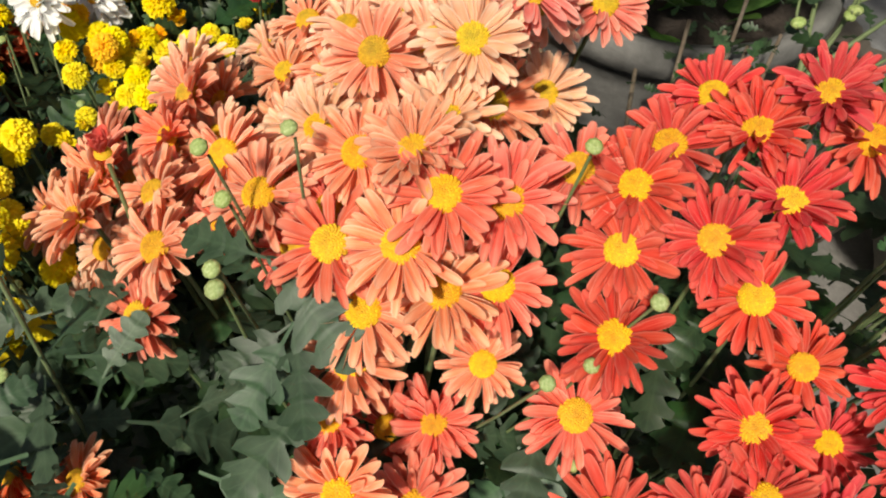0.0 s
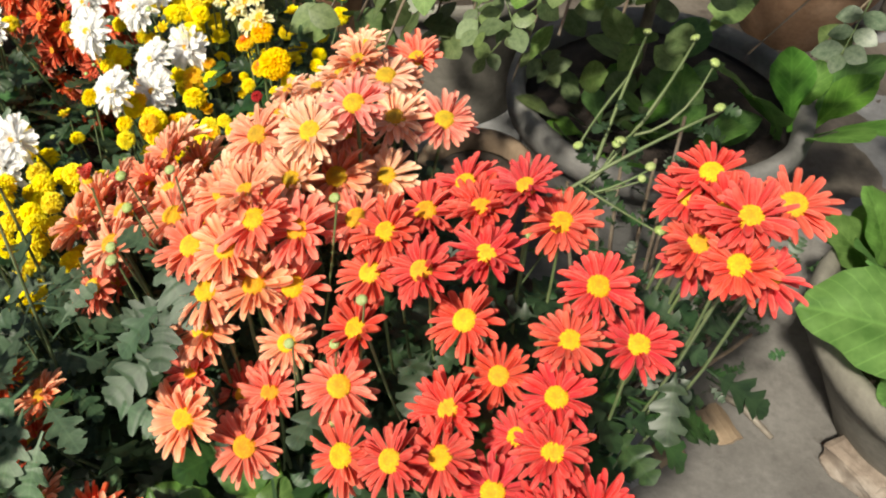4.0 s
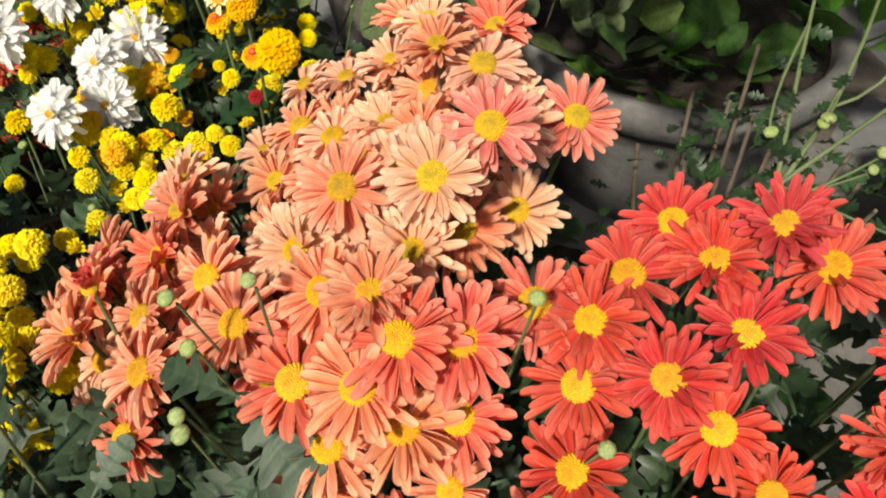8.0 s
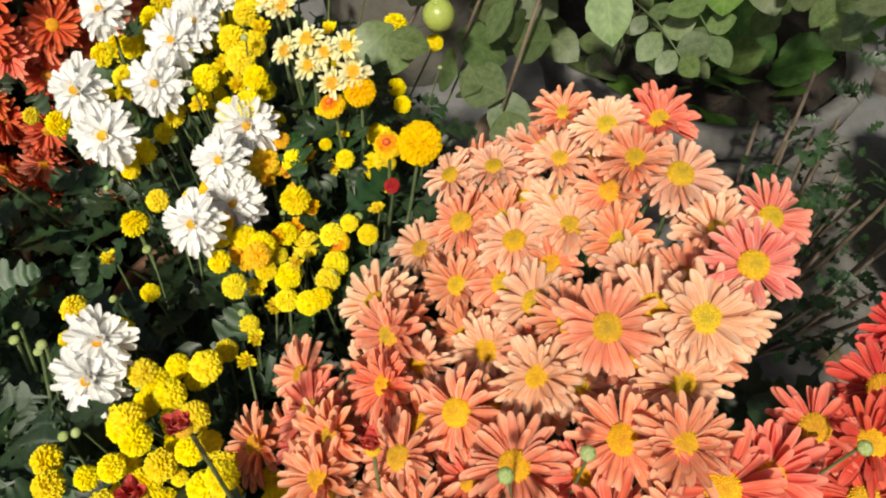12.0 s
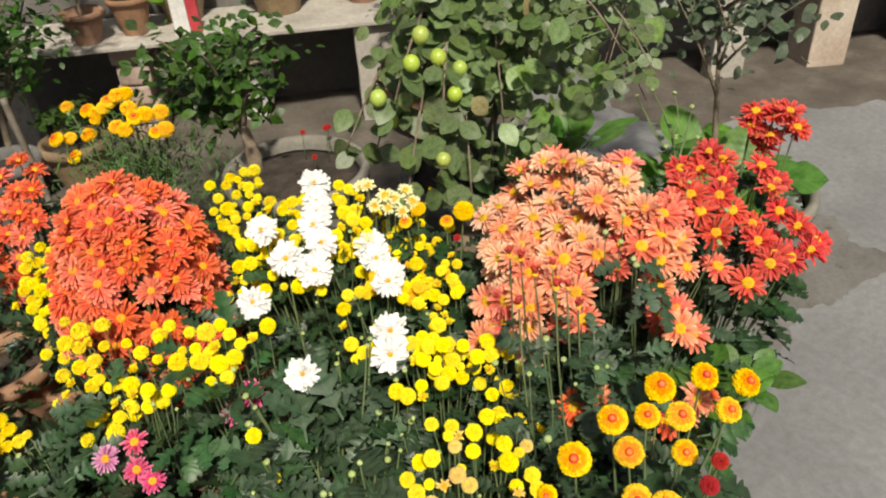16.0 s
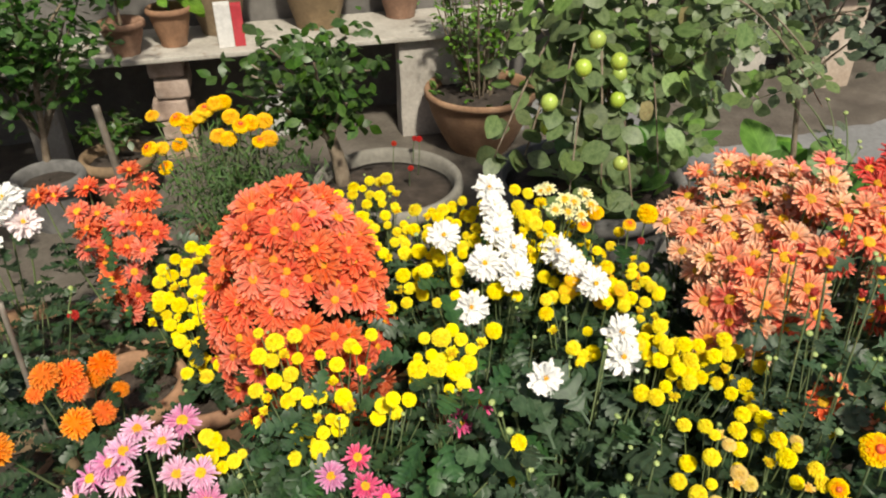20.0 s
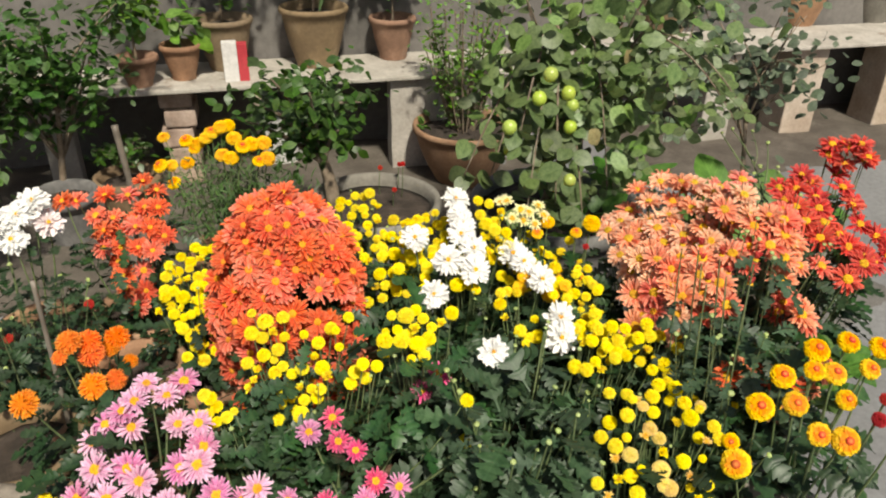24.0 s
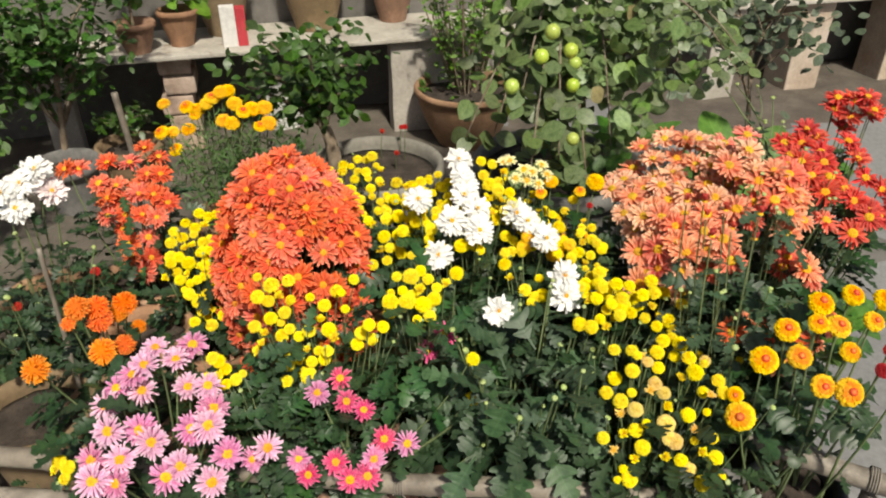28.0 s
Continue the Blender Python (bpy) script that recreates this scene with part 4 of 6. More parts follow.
YELLOW_LOOSE = [(-0.494, 0.219, 0.538), (-0.373, 0.234, 0.531), (-0.353, 0.228, 0.530), (-0.363, 0.204, 0.536), (-0.351, 0.184, 0.548), (-0.409, 0.223, 0.530), (-0.446, 0.241, 0.533), (-0.441, 0.293, 0.511), (-0.396, 0.167, 0.544), (-0.389, 0.141, 0.543), (-0.418, 0.164, 0.511), (-0.405, 0.146, 0.529), (-0.394, 0.107, 0.528), (-0.413, 0.120, 0.504), (-0.397, 0.091, 0.513), (-0.446, 0.092, 0.498), (-0.505, 0.138, 0.516), (-0.496, 0.250, 0.501), (-0.525, 0.245, 0.488), (-0.532, 0.210, 0.496), (-0.513, 0.202, 0.510), (-0.582, 0.203, 0.446), (-0.557, 0.179, 0.457), (-0.551, 0.143, 0.447), (-0.588, 0.151, 0.414), (-0.604, 0.149, 0.400), (-0.591, 0.135, 0.404), (-0.517, 0.086, 0.435), (-0.488, 0.068, 0.449), (-0.478, 0.046, 0.446), (-0.491, 0.024, 0.425), (-0.514, 0.043, 0.413), (-0.528, 0.156, 0.479)]
YELLOW_CLUSTER_EXTRA = [(-0.508, 0.130, 0.484), (-0.512, 0.117, 0.462), (-0.515, 0.069, 0.426), (-0.508, 0.108, 0.459), (-0.525, 0.183, 0.491), (-0.476, 0.181, 0.522)]
WHITE = [(-0.450, 0.847, 0.620), (-0.458, 0.727, 0.617), (-0.428, 0.673, 0.605), (-0.380, 0.729, 0.618), (-0.366, 0.785, 0.626), (-0.291, 0.691, 0.589), (-0.305, 0.604, 0.572), (-0.563, 0.656, 0.608), (-0.407, 0.452, 0.588), (-0.424, 0.432, 0.556), (-0.565, 0.481, 0.563), (-0.314, 0.860, 0.670), (-0.330, 0.829, 0.646), (-0.343, 0.800, 0.638)]
CREAM = [(-0.243, 0.761, 0.679), (-0.220, 0.735, 0.659), (-0.204, 0.723, 0.651), (-0.183, 0.715, 0.665), (-0.222, 0.723, 0.635), (-0.200, 0.706, 0.626), (-0.245, 0.738, 0.644), (-0.255, 0.768, 0.677), (-0.177, 0.701, 0.643)]
BICOLOUR_FRONT = [(-0.370, 0.050, 0.598), (-0.288, 0.022, 0.575), (-0.293, 0.053, 0.620), (-0.215, 0.036, 0.647), (-0.266, 0.016, 0.640), (-0.210, -0.001, 0.615), (-0.152, 0.008, 0.649), (-0.148, -0.037, 0.613), (-0.103, -0.031, 0.635), (-0.250, -0.041, 0.603), (-0.347, -0.042, 0.586), (-0.329, -0.077, 0.586), (-0.398, 0.071, 0.522), (-0.413, 0.048, 0.498)]
BICOLOUR_BACK = [(-0.173, 0.689, 0.630), (-0.120, 0.602, 0.643), (-0.149, 0.622, 0.621), (-0.297, 0.565, 0.542), (-0.338, 0.619, 0.549), (-0.206, 0.559, 0.552), (-0.148, 0.591, 0.596), (-0.203, 0.693, 0.608)]
PINK = [(-1.093, 0.837, 0.547), (-1.025, 0.841, 0.514), (-1.070, 0.814, 0.521), (-1.122, 0.825, 0.531), (-1.144, 0.829, 0.518), (-1.070, 0.785, 0.474), (-1.174, 0.844, 0.495), (-1.141, 0.813, 0.489), (-1.109, 0.609, 0.534), (-1.129, 0.632, 0.524), (-1.185, 0.669, 0.502), (-1.188, 0.704, 0.506), (-1.230, 0.723, 0.518), (-1.236, 0.674, 0.496), (-1.269, 0.707, 0.493), (-1.165, 0.617, 0.474), (-1.098, 0.583, 0.481), (-1.036, 0.566, 0.464), (-1.137, 0.573, 0.452), (-1.189, 0.622, 0.464), (-1.284, 0.671, 0.485), (-1.257, 0.653, 0.474), (-1.202, 0.830, 0.482), (-1.045, 0.754, 0.482), (-1.060, 0.708, 0.469)]
MAGENTA = [(-0.827, 0.648, 0.438), (-0.842, 0.610, 0.414), (-0.877, 0.653, 0.428), (-0.829, 0.573, 0.410), (-0.863, 0.467, 0.439), (-0.835, 0.438, 0.430), (-0.666, 0.574, 0.461), (-0.629, 0.566, 0.490), (-0.992, 0.542, 0.424), (-0.944, 0.501, 0.414), (-0.991, 0.517, 0.404), (-0.891, 0.462, 0.414), (-0.913, 0.453, 0.395), (-0.939, 0.469, 0.393), (-1.052, 0.593, 0.426)]
ORANGE_TUFT = [(-1.181, 1.041, 0.535), (-1.159, 1.040, 0.561), (-1.124, 1.043, 0.544), (-1.125, 1.039, 0.518), (-1.066, 1.065, 0.514), (-1.085, 1.058, 0.502), (-1.052, 1.058, 0.451), (-1.094, 1.034, 0.439), (-1.141, 1.024, 0.453), (-1.262, 1.034, 0.469)]
GOLD = [(-0.564, 1.947, 0.572), (-0.639, 1.815, 0.538), (-0.602, 1.822, 0.526), (-0.551, 1.824, 0.520), (-0.525, 1.868, 0.575), (-0.504, 1.835, 0.570), (-0.495, 1.787, 0.600), (-0.478, 1.778, 0.617), (-0.456, 1.760, 0.634), (-0.433, 1.757, 0.634), (-0.516, 1.835, 0.555), (-0.495, 1.688, 0.574), (-0.481, 1.663, 0.569), (-0.455, 1.631, 0.608), (-0.425, 1.634, 0.608), (-0.382, 1.637, 0.600), (-0.413, 1.619, 0.555), (-0.387, 1.613, 0.559), (-0.449, 1.692, 0.615), (-0.610, 1.806, 0.476)]
ORANGE_SMALL = [(-0.760, 1.635, 0.578), (-0.734, 1.616, 0.551), (-0.814, 1.610, 0.561), (-0.791, 1.564, 0.536), (-0.765, 1.543, 0.535), (-0.868, 1.593, 0.517), (-0.901, 1.577, 0.497), (-0.871, 1.565, 0.486), (-0.839, 1.521, 0.509), (-0.812, 1.494, 0.510), (-0.787, 1.473, 0.484), (-0.917, 1.560, 0.458), (-0.883, 1.529, 0.462), (-0.852, 1.493, 0.465), (-0.829, 1.460, 0.462), (-0.904, 1.493, 0.364), (-0.863, 1.469, 0.350), (-0.895, 1.462, 0.321), (-0.901, 1.504, 0.393), (-0.965, 1.648, 0.578), (-0.934, 1.638, 0.572), (-0.867, 1.623, 0.572)]
WHITE_LEFT = [(-1.036, 1.643, 0.602), (-1.077, 1.640, 0.577), (-1.018, 1.618, 0.545), (-1.107, 1.622, 0.526), (-1.124, 1.643, 0.568)]
SALMON = [(0.034, 0.336, 0.760), (0.065, 0.469, 0.734), (0.067, 0.360, 0.778), (0.132, 0.438, 0.714), (-0.007, 0.473, 0.670), (-0.088, 0.519, 0.622), (-0.099, 0.455, 0.622), (-0.057, 0.597, 0.608), (-0.051, 0.473, 0.655), (0.021, 0.439, 0.694), (-0.045, 0.411, 0.659), (-0.159, 0.400, 0.646), (-0.168, 0.435, 0.637), (-0.124, 0.511, 0.596), (-0.013, 0.605, 0.613), (0.079, 0.550, 0.706), (0.022, 0.309, 0.725), (0.051, 0.341, 0.707), (0.089, 0.373, 0.687), (-0.021, 0.345, 0.740), (0.085, 0.425, 0.717), (-0.002, 0.582, 0.643)]
CORAL = [(0.019, 0.236, 0.744), (0.021, 0.209, 0.696), (0.052, 0.243, 0.733), (0.051, 0.217, 0.693), (-0.020, 0.202, 0.686), (-0.002, 0.219, 0.724), (-0.034, 0.136, 0.587), (-0.028, 0.192, 0.643), (0.100, 0.167, 0.635), (0.023, 0.187, 0.569), (-0.006, 0.189, 0.552), (-0.159, 0.301, 0.655), (-0.151, 0.263, 0.650), (-0.117, 0.325, 0.668), (-0.165, 0.361, 0.643), (-0.223, 0.357, 0.612), (-0.086, 0.278, 0.686), (-0.039, 0.228, 0.709), (-0.163, 0.232, 0.618), (0.003, 0.261, 0.748), (-0.026, 0.274, 0.731), (-0.275, 0.357, 0.553), (-0.231, 0.397, 0.593), (-0.220, 0.311, 0.562), (-0.216, 0.300, 0.626), (0.093, 0.269, 0.730), (0.013, 0.140, 0.550)]
RED = [(0.117, 0.227, 0.714), (0.160, 0.223, 0.732), (0.206, 0.250, 0.731), (0.294, 0.230, 0.739), (0.279, 0.196, 0.711), (0.277, 0.168, 0.676), (0.281, 0.132, 0.658), (0.407, 0.237, 0.770), (0.119, 0.115, 0.620), (0.195, 0.291, 0.742), (0.228, 0.301, 0.763), (0.260, 0.290, 0.740), (0.332, 0.214, 0.697), (0.286, 0.101, 0.619), (0.241, 0.111, 0.619), (0.198, 0.119, 0.641), (0.162, 0.106, 0.646), (0.197, 0.215, 0.689), (0.198, 0.155, 0.651), (0.115, 0.189, 0.688), (0.148, 0.289, 0.730), (0.123, 0.257, 0.733), (0.365, 0.276, 0.736), (0.353, 0.298, 0.780), (0.423, 0.292, 0.792), (0.176, 0.320, 0.741), (0.319, 0.109, 0.620)]
SALMON_LATE = [(0.004, 0.572, 0.698), (0.026, 0.529, 0.727), (0.033, 0.482, 0.740), (-0.005, 0.532, 0.685), (-0.052, 0.570, 0.634), (-0.050, 0.515, 0.632), (-0.091, 0.573, 0.624), (-0.064, 0.445, 0.635), (-0.154, 0.458, 0.591), (-0.206, 0.330, 0.634), (-0.125, 0.347, 0.628), (-0.049, 0.401, 0.619), (-0.246, 0.360, 0.567), (-0.027, 0.338, 0.665), (-0.087, 0.332, 0.641), (-0.230, 0.285, 0.541)]
BUDS = [(-0.091, 0.230, 0.743), (0.071, 0.153, 0.706), (0.301, 0.426, 0.725), (-0.059, 0.256, 0.768), (-0.094, 0.199, 0.727), (-0.093, 0.193, 0.718), (-0.104, 0.252, 0.756), (0.087, 0.240, 0.781), (0.122, 0.182, 0.737), (0.099, 0.172, 0.688), (0.099, 0.142, 0.620)]
BUDS_RIGHT = [(0.380, 0.500, 0.779), (0.389, 0.458, 0.758), (0.266, 0.422, 0.720), (0.333, 0.397, 0.727), (0.327, 0.390, 0.718), (0.304, 0.428, 0.728), (0.234, 0.318, 0.694), (0.347, 0.337, 0.706), (0.317, 0.548, 0.776), (0.364, 0.545, 0.777)]
CORAL_LOW = [(-0.190, 0.082, 0.470), (-0.127, 0.077, 0.475), (-0.083, 0.071, 0.470), (-0.253, 0.161, 0.530), (-0.209, 0.155, 0.530), (-0.191, 0.116, 0.525), (-0.085, 0.052, 0.520), (-0.062, 0.056, 0.515)]
RED_BUTTONS = [(-0.260, -0.096, 0.645), (-0.282, -0.101, 0.619), (-0.286, -0.135, 0.605), (-1.022, 1.410, 0.403), (-1.209, 1.395, 0.398), (-1.181, 1.361, 0.379)]
TIPS_RED = [(0.362, 0.300, 0.805), (0.373, 0.264, 0.803), (0.381, 0.223, 0.791), (0.361, 0.262, 0.767), (0.383, 0.246, 0.815)]
YELLOW_GAP = [(-0.217, 0.737, 0.560), (-0.195, 0.739, 0.562), (-0.194, 0.661, 0.560), (-0.108, 0.669, 0.565), (-0.163, 0.594, 0.556), (-0.175, 0.560, 0.560), (-0.193, 0.574, 0.562), (-0.211, 0.564, 0.558), (-0.208, 0.532, 0.554), (-0.216, 0.513, 0.556), (-0.244, 0.532, 0.560), (-0.223, 0.491, 0.560), (-0.234, 0.487, 0.560), (-0.304, 0.514, 0.556), (-0.319, 0.541, 0.560), (-0.377, 0.731, 0.566), (-0.368, 0.744, 0.560)]
GOLD_GAP = [(-0.260, 0.682, 0.572), (-0.282, 0.539, 0.568), (-0.316, 0.580, 0.570), (-0.327, 0.618, 0.572), (-0.279, 0.663, 0.560)]
FADED_GAP = [(-0.233, 0.676, 0.550), (-0.276, 0.646, 0.548), (-0.246, 0.622, 0.552), (-0.255, 0.653, 0.550), (-0.230, 0.603, 0.550), (-0.246, 0.585, 0.546), (-0.264, 0.569, 0.550)]
WHITE_GAP = [(-0.314, 0.635, 0.600), (-0.335, 0.562, 0.596)]
YELLOW_SIDE = [(-0.280, 0.360, 0.550), (-0.262, 0.309, 0.550), (-0.316, 0.329, 0.550), (-0.348, 0.389, 0.550), (-0.291, 0.436, 0.550), (-0.264, 0.265, 0.545), (-0.370, 0.425, 0.550), (-0.349, 0.372, 0.54), (-0.296, 0.257, 0.50), (-0.238, 0.318, 0.45), (-0.288, 0.201, 0.47), (-0.243, 0.137, 0.47)]
YELLOW_FILL = [(-0.338, 1.066, 0.543), (-0.386, 0.967, 0.532), (-0.481, 0.870, 0.539), (-0.542, 0.766, 0.546), (-0.288, 1.004, 0.552), (-0.395, 0.904, 0.560), (-0.443, 0.812, 0.553), (-0.507, 0.747, 0.551), (-0.248, 1.003, 0.560), (-0.354, 0.857, 0.561), (-0.400, 0.778, 0.544), (-0.453, 0.701, 0.563), (-0.157, 0.984, 0.535), (-0.319, 0.837, 0.545), (-0.339, 0.777, 0.548), (-0.412, 0.699, 0.550), (-0.206, 0.875, 0.554), (-0.280, 0.767, 0.565), (-0.310, 0.735, 0.560), (-0.389, 0.629, 0.550), (-0.125, 0.874, 0.559), (-0.175, 0.817, 0.532), (-0.279, 0.688, 0.533), (-0.317, 0.641, 0.535), (-0.138, 0.813, 0.561), (-0.172, 0.778, 0.532), (-0.248, 0.661, 0.561), (-0.320, 0.571, 0.565), (-0.035, 0.833, 0.551), (-0.126, 0.752, 0.544), (-0.164, 0.673, 0.531), (-0.278, 0.553, 0.564)]

# ---- chrysanthemums and other flowering plants ----
def mum(name, base, centre, label, group="", pot_r=0.13, pot_h=0.24, pot_mat=None, pot_label="", category="plant"):
    """An empty plant at its base in a pot of its own."""
    pot("flower_pot", (base[0], base[1], 0), pot_r, pot_h, pot_mat or M_TERRA, pot_label or "earthen flower pot under a chrysanthemum", group="pots of the flower bed")
    return thing(name, (base[0], base[1], pot_h - 0.03), label, category, group)


LIGHTWARD = Vector((-0.42, -0.52, 0.34))


def outward(p, centre, up=0.25, jitter=0.18):
    """Heads look away from the middle of the plant and a little to the open, sunny side."""
    d = (Vector(p) - Vector(centre)).normalized() + Vector((0, 0, up)) + LIGHTWARD
    return (d + Vector((rng.uniform(-jitter, jitter), rng.uniform(-jitter, jitter), rng.uniform(-jitter, jitter)))).normalized()


def grow(plant, spots, centre, head, leaf_kind="mum", leaf_size=0.055, per_stem=2, lift=0.06, up=0.25, thick=0.0022):
    """Heads at the spots, each on a stem from the base with leaves on it. head(plant, place, normal, i) makes one."""
    base = plant.matrix_basis.translation
    for i, p in enumerate(spots):
        p = Vector(p)
        n = outward(p, centre, up)
        head(plant, p, n, i)
        foot = base + Vector((rng.uniform(-0.04, 0.04) + 0.3 * (p.x - base.x), rng.uniform(-0.04, 0.04) + 0.3 * (p.y - base.y), 0))
        pts = stem(plant, foot, p - n * 0.008, thick, lift)
        for k in range(per_stem):
            q = pts[rng.choice((2, 3, 3, 4, 4))]
            a = rng.uniform(0, 6.283)
            out = (q - Vector(centre)) * 2.2
            leaf(plant, q, Vector((math.cos(a), math.sin(a), rng.uniform(-0.3, 0.3))) + Vector((out.x, out.y, 0)), leaf_kind, leaf_size)


def between(spots, gap, far, sink, most):
    """More places among the given ones, a little deeper in the plant."""
    have = [Vector(s) for s in spots]
    mid = sum(have, Vector()) / len(have)
    made = []
    for i, a in enumerate(have[: len(spots)]):
        for b in have[i + 1 : len(spots)]:
            if gap * 1.4 < (a - b).length < far:
                c = a.lerp(b, rng.uniform(0.4, 0.6)) + Vector((rng.uniform(-0.01, 0.01), rng.uniform(-0.01, 0.01), 0))
                c -= (c - mid + Vector((0, 0, 0.15))).normalized() * sink
                if all((c - q).length > gap for q in have + made):
                    made.append(c)
    rng.shuffle(made)
    return made[:most]


def ray_head(kinds, radius, disc_i=0):
    def make(plant, p, n, i):
        return flower(plant, p, n, kinds[i % len(kinds)] if isinstance(kinds, list) else kinds, radius, disc_i)
    return make


def ball_head(kind, radius):
    def make(plant, p, n, i):
        if kind == "yellow" and i % 6 == 4:
            return flower(plant, p, n, "halfyellow", radius * 1.0, 3)
        return ball(plant, p, n, kind, radius * rng.choice((0.66, 0.8, 0.92, 1.0, 1.0, 1.06, 1.14)))
    return make


# salmon, coral and red chrysanthemums
LETTERS = {"p": "pale", "s": "salmon", "c": "coral", "r": "red", "q": "rose"}


def warm_head(radius, letters, disc_i=0):
    """Heads whose colours follow the letters."""
    def make(plant, p, n, i):
        return flower(plant, p, n, LETTERS[letters[i % len(letters)]], radius, disc_i)
    return make


salmon_c, coral_c, red_c = (0.0, 0.42, 0.42), (0.02, 0.27, 0.42), (0.24, 0.24, 0.42)
p = mum("chrysanthemum", (0.0, 0.43), salmon_c, "salmon chrysanthemum covered in pale apricot daisy flowers", "chrysanthemums of the bed", pot_mat=M_GREYPOT)
grow(p, SALMON, salmon_c, warm_head(0.035, "ppqqpssspspspppcpspsps", 1), per_stem=1, up=0.45)
grow(p, SALMON_LATE, salmon_c, warm_head(0.032, "spsppsp", 1), per_stem=1, up=0.25)
grow(p, between(SALMON + SALMON_LATE, 0.032, 0.13, 0.018, 46), salmon_c, warm_head(0.032, "spsppsps"), per_stem=1, up=0.25)
foliage(p, dome_points((-0.02, 0.42, 0.40), (0.20, 0.22, 0.22), 130), "mum", 0.076)
foliage(p, dome_points((-0.14, 0.33, 0.41), (0.15, 0.15, 0.16), 140, -0.7, 0.4), "mum", 0.072)
p = mum("chrysanthemum", (-0.02, 0.22), coral_c, "coral pink chrysanthemum with many open daisy flowers", "chrysanthemums of the bed", pot_mat=M_GREYPOT)
grow(p, CORAL, coral_c, warm_head(0.0345, "csccssssccc" "sssccsccsssssscc"), per_stem=2, up=0.45)
grow(p, between(CORAL, 0.036, 0.12, 0.020, 22), coral_c, ray_head(["coral", "salmon", "coral"], 0.029), per_stem=1, up=0.25)
grow(p, CORAL_LOW, (-0.14, 0.14, 0.36), ray_head(["salmon", "orange"], 0.031), per_stem=2, up=0.3)
foliage(p, dome_points((-0.04, 0.22, 0.32), (0.20, 0.18, 0.21), 140), "mum", 0.080)
foliage(p, dome_points((0.03, 0.19, 0.45), (0.15, 0.11, 0.09), 26, -0.3, 0.6), "mum", 0.070)
p = mum("chrysanthemum", (0.22, 0.24), red_c, "bright red chrysanthemum with yellow-centred daisy flowers", "chrysanthemums of the bed", pot_mat=M_GREYPOT)
grow(p, RED, red_c, ray_head("red", 0.0325), per_stem=3, up=0.25, thick=0.0017)
grow(p, between(RED, 0.042, 0.10, 0.024, 2), red_c, ray_head(["red", "red", "coral"], 0.030), per_stem=1, up=0.25)
grow(p, TIPS_RED, (0.30, 0.24, 0.50), ray_head("red", 0.030), per_stem=4, up=0.2, thick=0.0016)
foliage(p, dome_points((0.29, 0.26, 0.52), (0.10, 0.10, 0.14), 50, -0.6, 0.3), "mum", 0.075)
foliage(p, dome_points((0.18, 0.25, 0.38), (0.15, 0.13, 0.24), 95), "mum", 0.080)
foliage(p, dome_points((0.19, 0.22, 0.47), (0.13, 0.11, 0.10), 32, -0.3, 0.6), "mum", 0.075)

# orange cone
cone_c = Vector((-0.668, 1.06, 0.40))
p = mum("chrysanthemum", (-0.68, 1.07), cone_c, "tall orange chrysanthemum grown into a dense cone of flowers", "chrysanthemums of the bed")
spots = []
for i in range(205):
    h = 1 - (i + 0.5) / 205
    a = i * 2.39996 + rng.uniform(-0.25, 0.25)
    lump = 1 + 0.10 * noise.noise(Vector((2.2 * math.cos(a), 2.2 * math.sin(a), 5.0 * h)))
    q = 0.168 * max(0.0, 1 - h ** 3.6) ** 0.55 * (0.90 + 0.10 * min(1, h / 0.25)) * lump * rng.uniform(0.90, 1.05)
    spots.append(Vector((cone_c.x + q * math.cos(a), cone_c.y + 1.06 * q * math.sin(a), 0.205 + 0.50 * h + rng.uniform(-0.012, 0.012))))
grow(p, spots, cone_c, ray_head(["orange", "orange", "coral", "orange"], 0.037, 4), per_stem=1, up=0.2)
foliage(p, dome_points(cone_c, (0.12, 0.14, 0.25), 120, -0.9), "mum", 0.05)

# small orange plant farther back
small_c = Vector((-0.84, 1.56, 0.34))
p = mum("chrysanthemum", (-0.85, 1.57), small_c, "smaller orange chrysanthemum with flowers in two clumps", "chrysanthemums of the bed")
grow(p, ORANGE_SMALL, small_c, ray_head(["orange", "orange", "coral"], 0.034, 2), per_stem=2)
grow(p, between(ORANGE_SMALL, 0.04, 0.14, 0.02, 18), small_c, ray_head(["orange", "coral"], 0.031), per_stem=1)
foliage(p, dome_points(small_c, (0.16, 0.16, 0.2), 110, -0.8), "mum", 0.06)

# yellow button chrysanthemums
def sprinkle(plant, spots, c, n):
    """Small pale unopened buds among the heads."""
    at = [Vector(rng.choice(spots)) + Vector((rng.gauss(0, 0.03), rng.gauss(0, 0.03), rng.uniform(-0.03, 0.01))) for k in range(n)]
    grow(plant, at, c, lambda pl, p, d, i: put("bud", BUD, pl, facing(p, d, 0, 0.0042 * rng.uniform(0.7, 1.3))), "mum", 0.04, 1, 0.04, 0.8, 0.0011)


